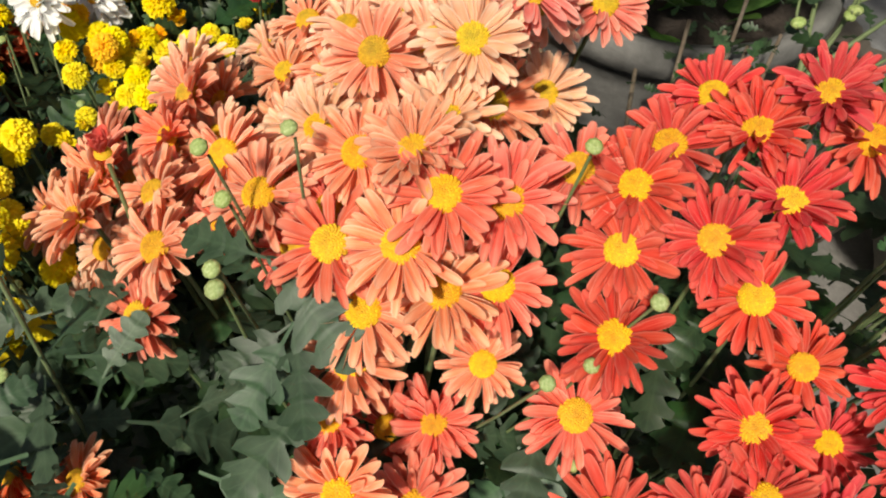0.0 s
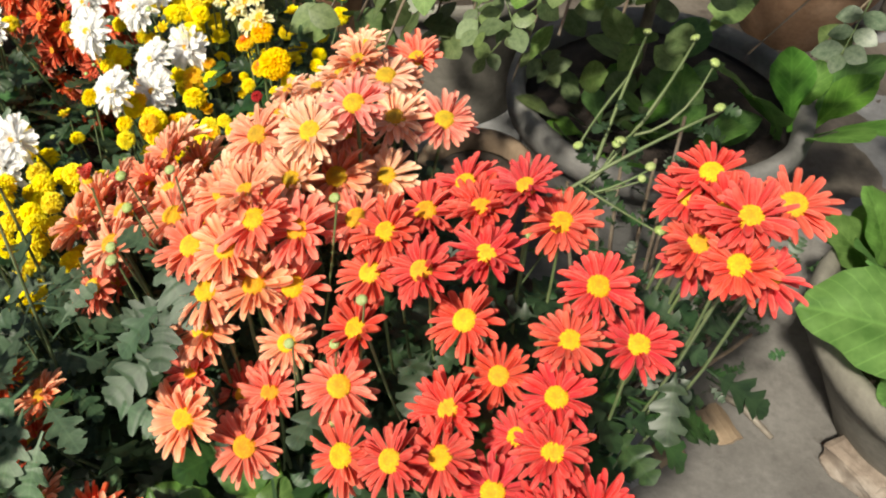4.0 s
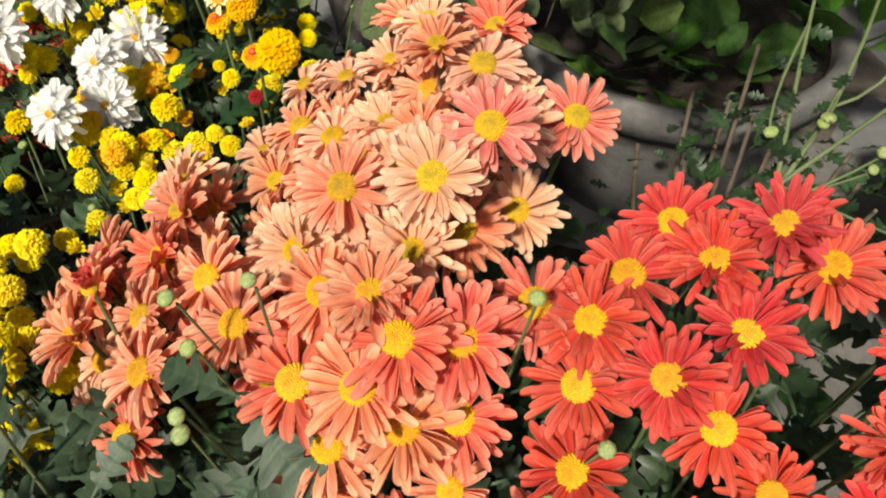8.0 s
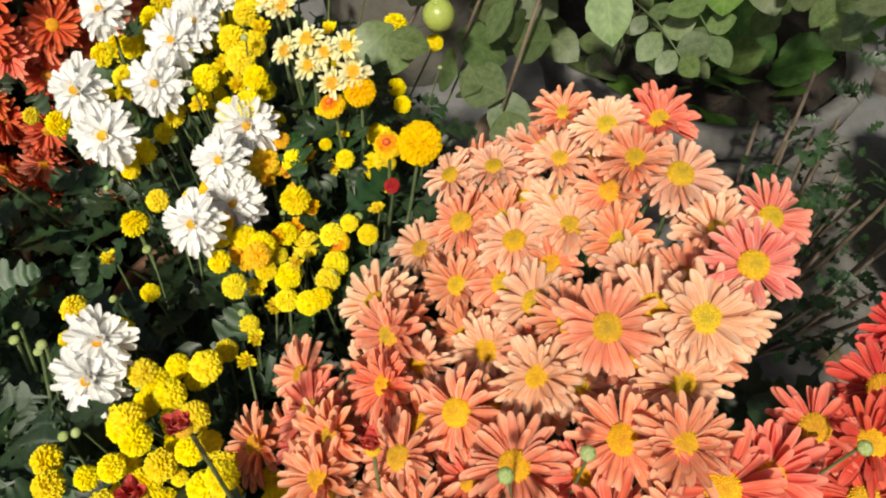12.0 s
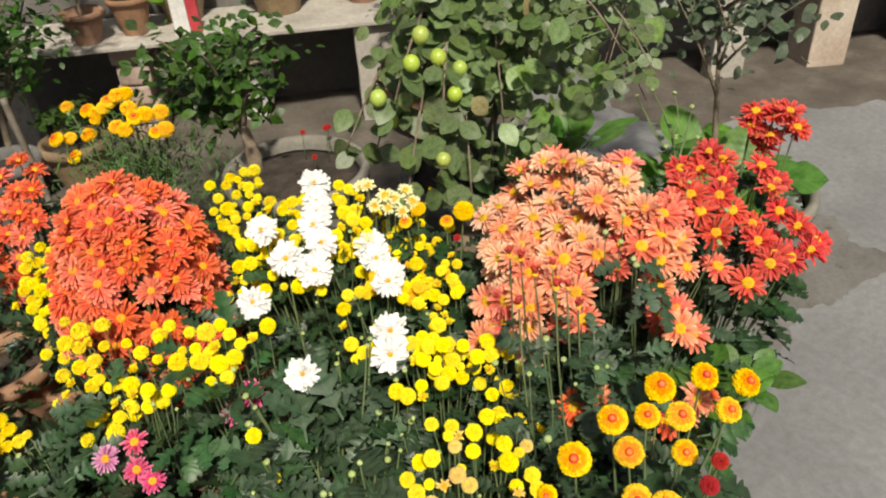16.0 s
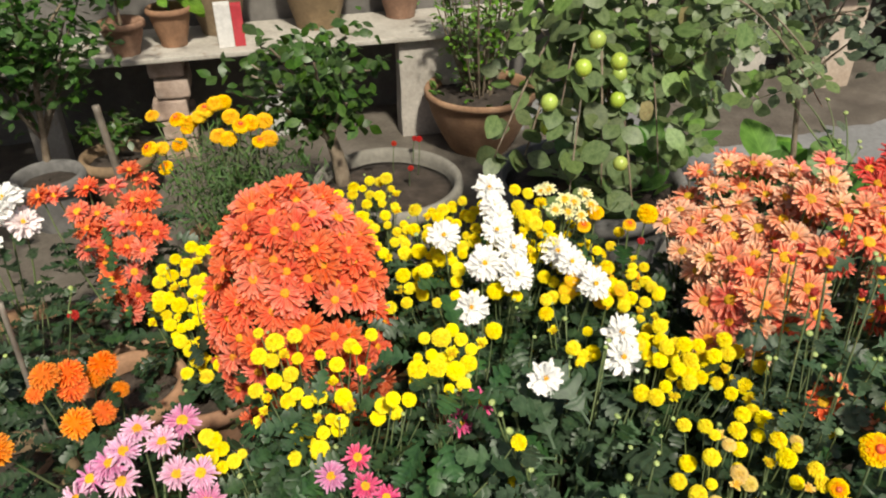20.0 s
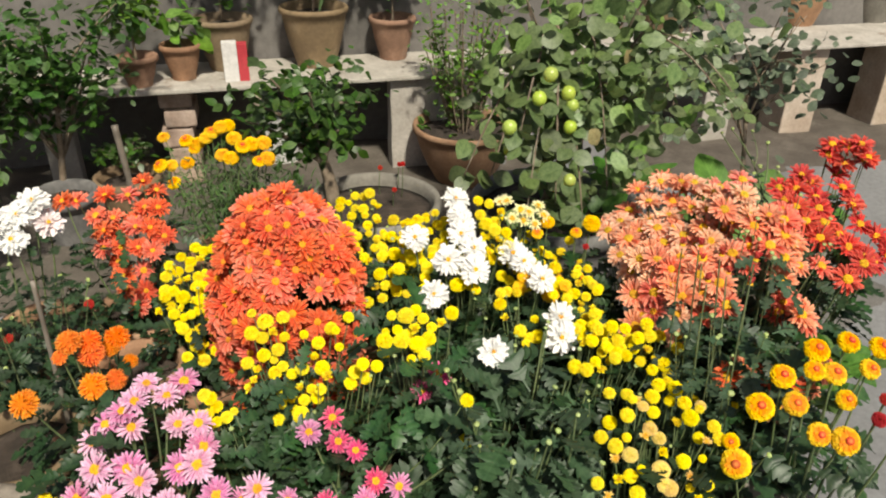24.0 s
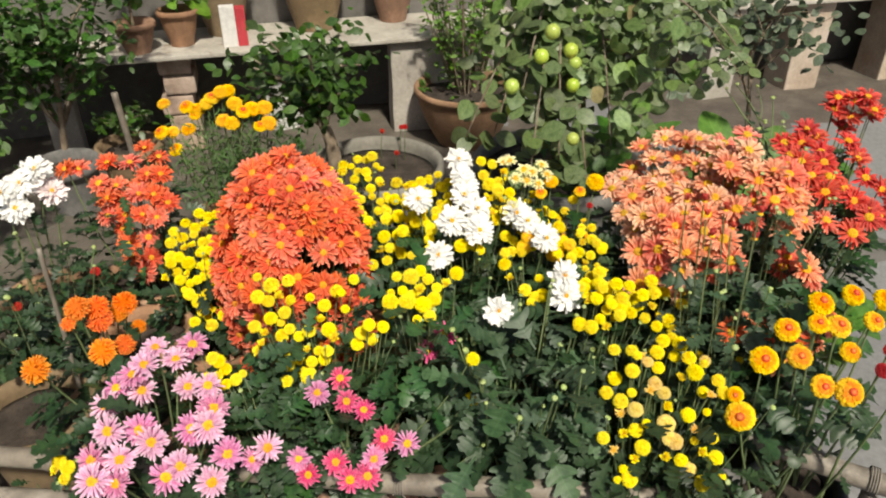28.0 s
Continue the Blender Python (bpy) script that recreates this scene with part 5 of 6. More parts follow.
def yellow_plant(spots, base, label, radius=0.0120, leaves=120, reach=0.16, size=0.05, kind="yellow", crowd=0.35):
    c = Vector((base[0], base[1], 0.32))
    q = mum("button_chrysanthemum", base, c, label, "yellow button chrysanthemums", 0.12, 0.2)
    grow(q, between(spots, 0.021, 0.10, 0.010, int(len(spots) * crowd)), c, ball_head(kind, radius * 0.9), per_stem=1, leaf_size=size, up=0.3, lift=0.04, thick=0.0016)
    grow(q, spots, c, ball_head(kind, radius), per_stem=2, leaf_size=size, up=0.3, lift=0.04, thick=0.0016)
    sprinkle(q, spots, c, max(6, len(spots) // 3))
    mid = sum((Vector(s) for s in spots), Vector()) / len(spots)
    foliage(q, dome_points((mid.x, mid.y, mid.z - 0.14), (reach, reach, 0.145), leaves, -0.9, 0.4), "mum", size * 1.3)
    foliage(q, dome_points((0.4 * base[0] + 0.6 * mid.x, 0.4 * base[1] + 0.6 * mid.y, 0.25), (reach, reach, 0.15), leaves // 2, -0.7, 0.4), "mum", size * 1.35)
    return q


yellow_plant(YELLOW_LEFT, (-0.83, 1.26), "yellow button chrysanthemum beside the orange cone", 0.0142, 90, 0.11, crowd=1.0)
yellow_plant(YELLOW_FRONT, (-0.80, 0.76), "yellow button chrysanthemum in front of the orange cone", 0.0132, crowd=0.6)
yellow_plant(YELLOW_LOW, (-0.95, 0.70), "sparse yellow button chrysanthemum near the bamboo rail", leaves=90)
yellow_plant(YELLOW_MID, (-0.64, 0.62), "dense clump of yellow button chrysanthemums", 0.0140, 90, 0.13, crowd=1.0)
yellow_plant(YELLOW_BACK, (-0.38, 1.14), "yellow button chrysanthemum before the round tub", 0.0138, 110, crowd=1.0)
yellow_plant(YELLOW_CENTRE, (-0.38, 0.86), "yellow button chrysanthemum among white blooms", 0.0136, leaves=120, reach=0.18, crowd=1.0)
yellow_plant(YELLOW_FILL, (-0.33, 0.80), "yellow button chrysanthemum behind the white blooms", 0.0132, 120, 0.15, 0.045, crowd=1.0)
yellow_plant(YELLOW_RIGHT, (-0.36, 0.44), "spreading yellow button chrysanthemum with many small heads", 0.0126, leaves=150, crowd=0.6, reach=0.19)
loose = yellow_plant(YELLOW_LOOSE, (-0.46, 0.18), "yellow button chrysanthemum with fading brownish heads", 0.0118, leaves=170, reach=0.17)
grow(loose, YELLOW_CLUSTER_EXTRA, (-0.46, 0.18, 0.3), ball_head("fadedbutton", 0.0125), per_stem=1, up=0.5)
grow(loose, between(YELLOW_LOOSE, 0.024, 0.14, -0.006, 9), (-0.46, 0.18, 0.3), lambda pl, at, n, i: flower(pl, at, n, "faded", 0.013, 3) if i % 3 else ball(pl, at, n, "fadedbutton", 0.011), per_stem=1, leaf_size=0.045, up=0.5)
gap = yellow_plant(YELLOW_GAP, (-0.22, 0.56), "yellow button chrysanthemum crowded between salmon and white blooms", 0.0108, 110, 0.12, 0.05)
grow(gap, FADED_GAP, (-0.24, 0.60, 0.42), lambda pl, at, n, i: flower(pl, at, n, "half", 0.014, 3), per_stem=1, leaf_size=0.045, up=0.5)
side = yellow_plant(YELLOW_SIDE, (-0.34, 0.34), "low yellow button chrysanthemum behind dark leaves", 0.0115, 60, 0.10, 0.05)

# whites and creams
p = mum("chrysanthemum", (-0.42, 0.68), (-0.4, 0.7, 0.35), "white chrysanthemum with large double blooms", "chrysanthemums of the bed")
grow(p, WHITE, (-0.36, 0.98, 0.40), ray_head("white", 0.034, 5), per_stem=2, up=0.2)
grow(p, WHITE_GAP, (-0.30, 0.85, 0.40), ray_head("white", 0.033, 5), per_stem=1, up=0.3)
foliage(p, dome_points((-0.42, 0.68, 0.40), (0.17, 0.2, 0.12), 90), "mum", 0.055)
p = mum("chrysanthemum", (-0.20, 0.78), (-0.2, 0.75, 0.4), "cream chrysanthemum with small pale yellow daisies", "chrysanthemums of the bed", 0.11)
grow(p, CREAM, (-0.2, 0.78, 0.5), ray_head("cream", 0.018, 3), per_stem=2, up=0.4)
foliage(p, dome_points((-0.20, 0.76, 0.42), (0.12, 0.12, 0.16), 80), "mum", 0.055)
p = mum("chrysanthemum", (-1.08, 1.66), (-1.08, 1.68, 0.3), "white chrysanthemum with blush double blooms", "chrysanthemums of the bed")
grow(p, WHITE_LEFT, (-1.06, 1.72, 0.42), ray_head(["white", "white", "blush", "white"], 0.041, 5), per_stem=3, up=0.4)
foliage(p, dome_points((-1.12, 1.55, 0.28), (0.26, 0.24, 0.2), 200, -0.8), "mum", 0.05)

# two-coloured pompons
PLAIN_OR_RED = [("golden", 0.0155), ("golden", 0.0205), ("bicolour", 0.0135), ("golden", 0.0185), ("golden", 0.0180), ("bicolour", 0.0120), ("redbutton", 0.0075), ("bicolour", 0.0160)]
p = mum("pompon_chrysanthemum", (-0.22, 0.02), (-0.25, 0.0, 0.4), "golden pompon chrysanthemum with orange-red hearts", "chrysanthemums of the bed", pot_mat=M_BLACK, pot_label="black plastic pot under a chrysanthemum")
grow(p, BICOLOUR_FRONT, (-0.18, 0.08, 0.40), ball_head("bicolour", 0.0212), per_stem=1, leaf_size=0.08, up=0.35, thick=0.0022)
foliage(p, dome_points((-0.20, 0.06, 0.43), (0.13, 0.11, 0.11), 42, -0.5), "mum", 0.085)
p = mum("pompon_chrysanthemum", (-0.20, 0.62), (-0.2, 0.62, 0.4), "golden pompon chrysanthemum between white and salmon flowers", "chrysanthemums of the bed", 0.11)
grow(p, BICOLOUR_BACK, (-0.16, 0.66, 0.42), lambda pl, at, n, i: ball(pl, at, n, *PLAIN_OR_RED[i % 8]), per_stem=3, leaf_size=0.055, up=0.4)
grow(p, GOLD_GAP, (-0.24, 0.64, 0.42), ball_head("golden", 0.0142), per_stem=2, leaf_size=0.05, up=0.4)
foliage(p, dome_points((-0.20, 0.60, 0.42), (0.12, 0.12, 0.14), 90), "mum", 0.055)

# a leafy one with tall bud stalks
p = mum("chrysanthemum", (-0.21, 0.16), (-0.2, 0.16, 0.4), "leafy chrysanthemum with tall thin stalks of green buds", "chrysanthemums of the bed", 0.11, pot_mat=M_GREYPOT)
stalks = [(-0.30 + 0.07 * math.sin(i * 2.4), 0.17 + 0.07 * math.cos(i * 1.7), 0.57 + 0.011 * i) for i in range(11)]
red_stalks = [(-0.341, 0.129, 0.833), (-0.277, 0.290, 0.770), (-0.178, 0.293, 0.700), (-0.31, 0.20, 0.80), (-0.26, 0.16, 0.74), (-0.22, 0.22, 0.72), (-0.29, 0.25, 0.79), (-0.34, 0.20, 0.76)]


def bud_head(plant, at, n, i):
    return put("bud", BUD, plant, facing(at, n, 0, 0.0048 * rng.uniform(0.7, 1.3)))


grow(p, stalks, (-0.2, 0.16, 0.3), bud_head, "mumlight", 0.058, 6, up=1.2, thick=0.0013)
grow(p, red_stalks, (-0.25, 0.17, 0.3), lambda pl, at, n, i: flower(pl, at, n + Vector((0, 0, 1.5)), "closed", 0.0165), "mumlight", 0.045, 3, up=1.5, thick=0.0018)
foliage(p, dome_points((-0.22, 0.15, 0.38), (0.13, 0.12, 0.19), 95, -0.6, 0.3), "mumlight", 0.066)
foliage(p, dome_points((-0.19, 0.16, 0.58), (0.085, 0.085, 0.07), 22, -0.4, 0.2), "mumlight", 0.066)
for at, ahead, size in (((-0.27, 0.27, 0.575), (0.5, -0.2, 0.15), 0.085), ((-0.255, 0.235, 0.60), (-0.4, 0.6, 0.1), 0.08), ((-0.205, 0.205, 0.615), (0.9, 0.1, -0.1), 0.085), ((-0.21, 0.19, 0.62), (0.1, -0.8, -0.1), 0.08), ((-0.235, 0.25, 0.59), (-0.8, -0.3, 0.0), 0.08), ((-0.22, 0.21, 0.61), (0.4, 0.8, 0.0), 0.075), ((-0.20, 0.18, 0.60), (-0.6, -0.6, 0.1), 0.08)):
    leaf(p, Vector(at), ahead, "mumlight", size, (-0.2, -0.3, 1))
p = thing("bud_spray", (0.0, 0.24, 0.30), "sprays of round green chrysanthemum buds on pale stalks", "buds")
grow(p, BUDS, (0.0, 0.24, 0.4), lambda pl, at, n, i: put("bud", BUD, pl, facing(at, n, 0, 0.0046 * rng.uniform(0.85, 1.25))), "mumlight", 0.060, 2, up=1.0, thick=0.0012)
for c in ((-0.06, 0.20, 0.675), (-0.075, 0.225, 0.70), (-0.05, 0.17, 0.65)):
    for k in range(3):
        a = rng.uniform(0, 6.28)
        leaf(p, c, (math.cos(a), math.sin(a), rng.uniform(-0.5, 0.1)), "mumlight", 0.066, (-0.2, -0.3, 1))
# branching stalks that reach over the tub
p = thing("bud_spray", (0.24, 0.34, 0.50), "long branching stalks with small buds reaching over the tub", "buds")
left = [Vector(q) for q in BUDS_RIGHT]
left.sort(key=lambda q: math.atan2(q.y - 0.30, q.x - 0.22))
stem(p, (0.22, 0.27, 0.42), (0.232, 0.375, 0.655), 0.003, 0.02)
for k in range(0, len(left), 4):
    some = left[k : k + 4]
    end = max(some, key=lambda q: q.length)
    o = p.matrix_basis.translation
    main = arc((0.225 + 0.006 * k, 0.375, 0.655), end - Vector((0, 0, 0.004)), 0.02, 9, Vector((rng.uniform(-0.03, 0.03), rng.uniform(-0.03, 0.03), 0)))
    v, f, u = tube([q - o for q in main], [0.0024 - 0.00014 * i for i in range(9)], 6)
    put("stem", mesh_from("stem", v, f, M_STEM, u), p, Matrix.Translation(o))
    for q in some:
        put("bud", BUD, p, facing(q, (rng.uniform(-0.6, 0.6), rng.uniform(-0.6, 0.6), 1), 0, 0.0048 * rng.uniform(0.8, 1.3)))
        if q is not end:
            start = min(main[2:7], key=lambda w: abs((w - q).length - 0.09))
            side = arc(start, q - Vector((0, 0, 0.003)), -0.015, 6, Vector((rng.uniform(-0.02, 0.02), rng.uniform(-0.02, 0.02), 0)))
            v, f, u = tube([w - o for w in side], [0.0015 - 0.0001 * i for i in range(6)], 5)
            put("stem", mesh_from("stem", v, f, M_STEM, u), p, Matrix.Translation(o))
    for w in main[1:6]:
        a = rng.uniform(0, 6.28)
        leaf(p, w, (math.cos(a), math.sin(a), 0.2), "mum", 0.026)

# pinks
p = mum("chrysanthemum", (-1.14, 0.82), (-1.12, 0.84, 0.3), "pink chrysanthemum spilling over the bamboo rail", "chrysanthemums of the bed")
grow(p, PINK, (-1.10, 0.84, 0.33), ray_head(["lightpink", "pink", "lightpink", "lightpink", "pink"], 0.029), per_stem=2, up=0.25)
grow(p, between(PINK, 0.034, 0.06, 0.02, 4), (-1.10, 0.84, 0.33), ray_head(["pink", "magenta", "lightpink"], 0.028), per_stem=1, up=0.25)
foliage(p, dome_points((-1.13, 0.80, 0.34), (0.17, 0.19, 0.17), 130, -0.8), "mum", 0.074)
p = mum("chrysanthemum", (-0.82, 0.62), (-0.82, 0.64, 0.3), "magenta chrysanthemum with small bright flowers", "chrysanthemums of the bed", 0.12)
grow(p, MAGENTA, (-0.82, 0.66, 0.30), ray_head(["magenta", "magenta", "pink"], 0.025), per_stem=2, up=0.25)
foliage(p, dome_points((-0.80, 0.60, 0.30), (0.17, 0.15, 0.13), 90, -0.8), "mum", 0.074)

# orange tufts and golden heads
p = mum("tufted_chrysanthemum", (-1.12, 1.10), (-1.1, 1.1, 0.3), "orange tufted chrysanthemum in an earthen pot", "chrysanthemums of the bed")
grow(p, ORANGE_TUFT, (-1.10, 1.10, 0.34), ball_head("tuft", 0.022), per_stem=3, up=0.35)
foliage(p, dome_points((-1.12, 1.10, 0.34), (0.16, 0.14, 0.13), 110, -0.8), "mum", 0.05)
gold_c = Vector((-0.48, 1.74, 0.30))
p = mum("golden_chrysanthemum", (-0.48, 1.74), gold_c, "golden yellow flowers on tall thin stems with feathery leaves", "chrysanthemums of the bed")
grow(p, GOLD, gold_c, lambda pl, at, n, i: ball(pl, at, n, "bicolour" if i % 3 == 1 else "golden", 0.0215), "fine", 0.034, 8, up=0.4, lift=0.1)
foliage(p, [(c, Vector((rng.uniform(-1, 1), rng.uniform(-1, 1), rng.uniform(-0.6, 1)))) for c, d in dome_points((-0.44, 1.74, 0.38), (0.28, 0.24, 0.22), 2600, -0.9, 0.15)], "fine", 0.030)

# leafy chrysanthemum with no open flower
green_c = Vector((-0.585, 0.385, 0.355))
p = mum("chrysanthemum", (-0.60, 0.37), green_c, "leafy chrysanthemum without open flowers, only small buds", "chrysanthemums of the bed")
spots = [green_c + Vector((0.15 * math.cos(a), 0.15 * math.sin(a), 0.20 + 0.05 * math.sin(3 * a))) * rng.uniform(0.6, 1.0) for a in [i * 0.42 for i in range(30)]]

grow(p, spots, green_c, bud_head, "mumlight", 0.062, 6, up=0.8)
foliage(p, dome_points(green_c, (0.17, 0.155, 0.20), 140, -0.8, 0.35), "mumlight", 0.098)

for k, q in enumerate(RED_BUTTONS):
    if k in (0, 3):
        p = thing("red_chrysanthemum", (q[0] + 0.03, q[1] + 0.06, 0.22), "sparse chrysanthemum with small dark red buttons", "plant", "chrysanthemums of the bed")
    grow(p, [q], (q[0] + 0.03, q[1] + 0.05, 0.3), ball_head("redbutton", 0.0105), per_stem=3, leaf_size=0.05)

# leafy plants with few small flowers at the side of the bed
for x, y, z, r, n, lab in ((-1.16, 1.42, 0.30, 0.17, 170, "dark leafy chrysanthemum dotted with tiny pale buds"), (-1.26, 1.46, 0.22, 0.13, 100, "low leafy chrysanthemum beside the earthen pot")):
    p = mum("chrysanthemum", (x, y), (x, y, z), lab, "chrysanthemums of the bed", 0.11, 0.18)
    tips = [(x + r * math.cos(a) * 0.9, y + r * math.sin(a) * 0.9, z + 0.16 + 0.04 * math.sin(5 * a)) for a in [k * 0.7 for k in range(16)]]
    grow(p, tips, (x, y, z - 0.1), bud_head, "mum", 0.05, 4, up=0.8, thick=0.0014)
    foliage(p, dome_points((x, y, z), (r, r, 0.18), n, -0.8, 0.3), "mum", 0.05)

# ---- bushes ----
def bush(name, base, crown, radii, n, leaf_kind, size, label, category="plant", trunk=0.012, limbs=7, near_leaves=0, lean=(0, 0), group="", up=(0, 0, 1)):
    """A woody plant: trunk, limbs and a crown of many leaves with gaps."""
    base, crown = Vector(base), Vector(crown)
    e = thing(name, base, label, category, group)
    top = crown - Vector((0, 0, radii[2] * 0.3))
    side = Vector((lean[0], lean[1], 0))
    pts = arc(base, top, 0.02, 7, side)
    v, f, u = tube([p - base for p in pts], [trunk * (1.25 - 0.7 * i / 6) for i in range(7)], 8)
    put("trunk", mesh_from("trunk", v, f, M_BARK, u), e, Matrix.Translation(base))
    spots = []
    for k in range(limbs):
        a = 6.283 * k / limbs + rng.uniform(-0.3, 0.3)
        tip = crown + Vector((radii[0] * math.cos(a) * rng.uniform(0.6, 1), radii[1] * math.sin(a) * rng.uniform(0.6, 1), radii[2] * rng.uniform(-0.3, 0.9)))
        start = pts[rng.choice((3, 4, 5, 6))]
        lp = arc(start, tip, 0.05, 7)
        v, f, u = tube([p - base for p in lp], [trunk * (0.55 - 0.42 * i / 6) for i in range(7)], 6)
        put("limb", mesh_from("limb", v, f, M_BARK, u), e, Matrix.Translation(base))
        spots += lp[2:]
    pts2 = []
    for i in range(n):
        c = rng.choice(spots) + Vector((rng.gauss(0, 0.22) * radii[0], rng.gauss(0, 0.22) * radii[1], rng.gauss(0, 0.22) * radii[2]))
        pts2.append((c, Vector((rng.uniform(-1, 1), rng.uniform(-1, 1), rng.uniform(-0.7, 0.35)))))
    foliage(e, pts2[near_leaves:], leaf_kind, size, "crown", up)
    for c, d in pts2[:near_leaves]:
        leaf(e, c, d, leaf_kind, size, up)
    return e, spots


def twiggy(name, at, n, reach, high, leaf_kind, size, label, per=16, category="shrub", group=""):
    """Many thin upright stems from the soil with small leaves along them."""
    at = Vector(at)
    e = thing(name, at, label, category, group)
    spots = []
    for k in range(n):
        a, q = rng.uniform(0, 6.283), math.sqrt(rng.random())
        foot = at + Vector((math.cos(a), math.sin(a), 0)) * reach * 0.3 * q
        tip = at + Vector((math.cos(a) * reach * q, math.sin(a) * reach * q, high * rng.uniform(0.6, 1.0)))
        pts = stem(e, foot, tip, 0.0035, 0.08, "twig", M_BARK)
        for i in range(per):
            c = pts[rng.choice((1, 2, 3, 3, 4, 4, 5, 5))] + Vector((rng.gauss(0, 0.03), rng.gauss(0, 0.03), rng.gauss(0, 0.035)))
            spots.append((c, Vector((rng.uniform(-1, 1), rng.uniform(-1, 1), rng.uniform(-0.3, 0.8)))))
    foliage(e, spots, leaf_kind, size, "crown")
    return e


# fruit bush in the wide tub
jj, jspots = bush("jujube_bush", POT1 + Vector((-0.05, 0.03, 0.31)), (0.36, 0.98, 0.88), (0.36, 0.34, 0.42), 760, "jujube", 0.054, "jujube bush with round grey-green leaves and green fruit", "bush", 0.011, 20, 280, up=(-0.45, -0.55, 0.75))
FRUITS = [(-0.045, 0.765, 0.898), (-0.043, 0.825, 0.929), (-0.093, 0.699, 0.711), (-0.136, 0.862, 0.808), (-0.087, 0.900, 0.727), (0.02, 0.80, 0.79), (-0.06, 0.84, 0.87), (0.06, 0.83, 0.83)]
fv, ff, fu = lathe([(0.001, -1.05), (0.45, -0.95), (0.86, -0.55), (1.0, 0.0), (0.88, 0.52), (0.5, 0.9), (0.12, 1.0), (0.08, 0.93), (0.001, 0.9)], 14)
FRUIT = mesh_from("fruit", fv, ff, M_FRUIT, fu)
for q in FRUITS:
    put("fruit", FRUIT, jj, facing(q, (rng.uniform(-0.3, 0.3), rng.uniform(-0.3, 0.3), 1), 0, 0.017 * rng.uniform(0.9, 1.12)))
for tip in ((-0.16, 0.99, 0.645), (-0.10, 0.95, 0.645), (-0.03, 0.90, 0.74), (0.014, 0.85, 0.70), (0.035, 0.85, 0.59), (-0.06, 0.76, 0.62), (-0.12, 0.80, 0.60), (-0.02, 0.70, 0.58), (-0.10, 0.86, 0.78), (0.05, 0.84, 0.74)):
    root = Vector((0.20, 1.02, 0.98))
    lp = arc(root, tip, 0.12, 9)
    o = jj.matrix_basis.translation
    v, f, u = tube([q - o for q in lp], [0.005 - 0.0004 * i for i in range(9)], 6)
    put("limb", mesh_from("limb", v, f, M_BARK, u), jj, Matrix.Translation(o))
    for q in lp[2:]:
        for k in range(4):
            a = rng.uniform(0, 6.28)
            leaf(jj, q + Vector((rng.uniform(-0.03, 0.03), rng.uniform(-0.03, 0.03), rng.uniform(-0.03, 0.02))), (math.cos(a), math.sin(a), rng.uniform(-0.9, 0.0)), "jujube", 0.060, (-0.4, -0.5, 0.8))
rose, rose_spots = bush("rose_bush", POT2 + Vector((0.05, 0.08, 0.25)), (1.06, 0.86, 0.80), (0.27, 0.27, 0.25), 330, "rosy", 0.038, "thin bush with small round leaflets on wiry branches", "bush", 0.009, 12, 0, up=(-0.4, -0.5, 0.8))


def spray(plant, root, tip, n, size, kind="rosy"):
    """A wiry branch with round leaflets in pairs."""
    o = plant.matrix_basis.translation
    lp = arc(root, tip, 0.10, 9)
    v, f, u = tube([q - o for q in lp], [0.0032 - 0.00024 * i for i in range(9)], 6)
    put("limb", mesh_from("limb", v, f, M_BARK, u), plant, Matrix.Translation(o))
    for k in range(n):
        t = 1.5 + 6.4 * k / n
        q = lp[int(t)].lerp(lp[int(t) + 1], t % 1)
        a = rng.uniform(0, 6.28)
        twig = Vector((math.cos(a), math.sin(a), rng.uniform(-0.8, 0.1))) * 0.10
        tv, tf, tu = tube([q - o, q + twig * 0.5 - o + Vector((0, 0, 0.006)), q + twig - o], [0.0014, 0.0011, 0.0007], 5)
        put("twig", mesh_from("twig", tv, tf, M_STEM, tu), plant, Matrix.Translation(o))
        side = twig.cross(Vector((-0.4, -0.5, 0.8))).normalized()
        for m in range(3):
            for w in (-1, 1):
                leaf(plant, q + twig * (0.3 + 0.3 * m), side * w + twig.normalized() * 0.4, kind, size, (-0.4, -0.5, 0.8))
        leaf(plant, q + twig, twig, kind, size, (-0.4, -0.5, 0.8))


for tip in ((0.48, 0.80, 0.62), (0.60, 0.92, 0.56), (0.95, 0.72, 0.66)):
    spray(rose, Vector((0.92, 1.0, 1.02)), tip, 6, 0.036)
for root, tip, n in (((0.30, 0.80, 0.98), (0.232, 0.455, 0.815), 9), ((0.36, 0.82, 0.97), (0.285, 0.47, 0.835), 8), ((0.20, 0.90, 0.98), (0.10, 0.72, 0.62), 8), ((0.30, 1.0, 0.9), (0.16, 0.84, 0.50), 8)):
    spray(jj, Vector(root), tip, n, 0.030, "jujube")
pot("flower_pot", (0.10, 0.92, 0), 0.105, 0.26, M_BROWNPOT, "brown earthen pot beside the wide tub", group="pots of the flower bed")

twiggy("weed", (0.42, 0.66, 0.0), 16, 0.17, 0.50, "mum", 0.038, "wiry weed with dark leaves at the foot of the tub", 12, "weed", "weeds on the floor")
twiggy("weed", (0.58, 0.80, 0.0), 9, 0.10, 0.26, "mum", 0.032, "low wiry weed beside the tub", 12, "weed", "weeds on the floor")
# small tree in the round tub
bush("small_tree", POTG + Vector((-0.085, 0.115, 0.31)), (-0.175, 1.765, 0.64), (0.25, 0.22, 0.19), 600, "shrub", 0.044, "small flowering tree with a pale crooked trunk", "tree", 0.021, 10, 0, (0.05, 0.0), up=(-0.3, -0.4, 0.8))
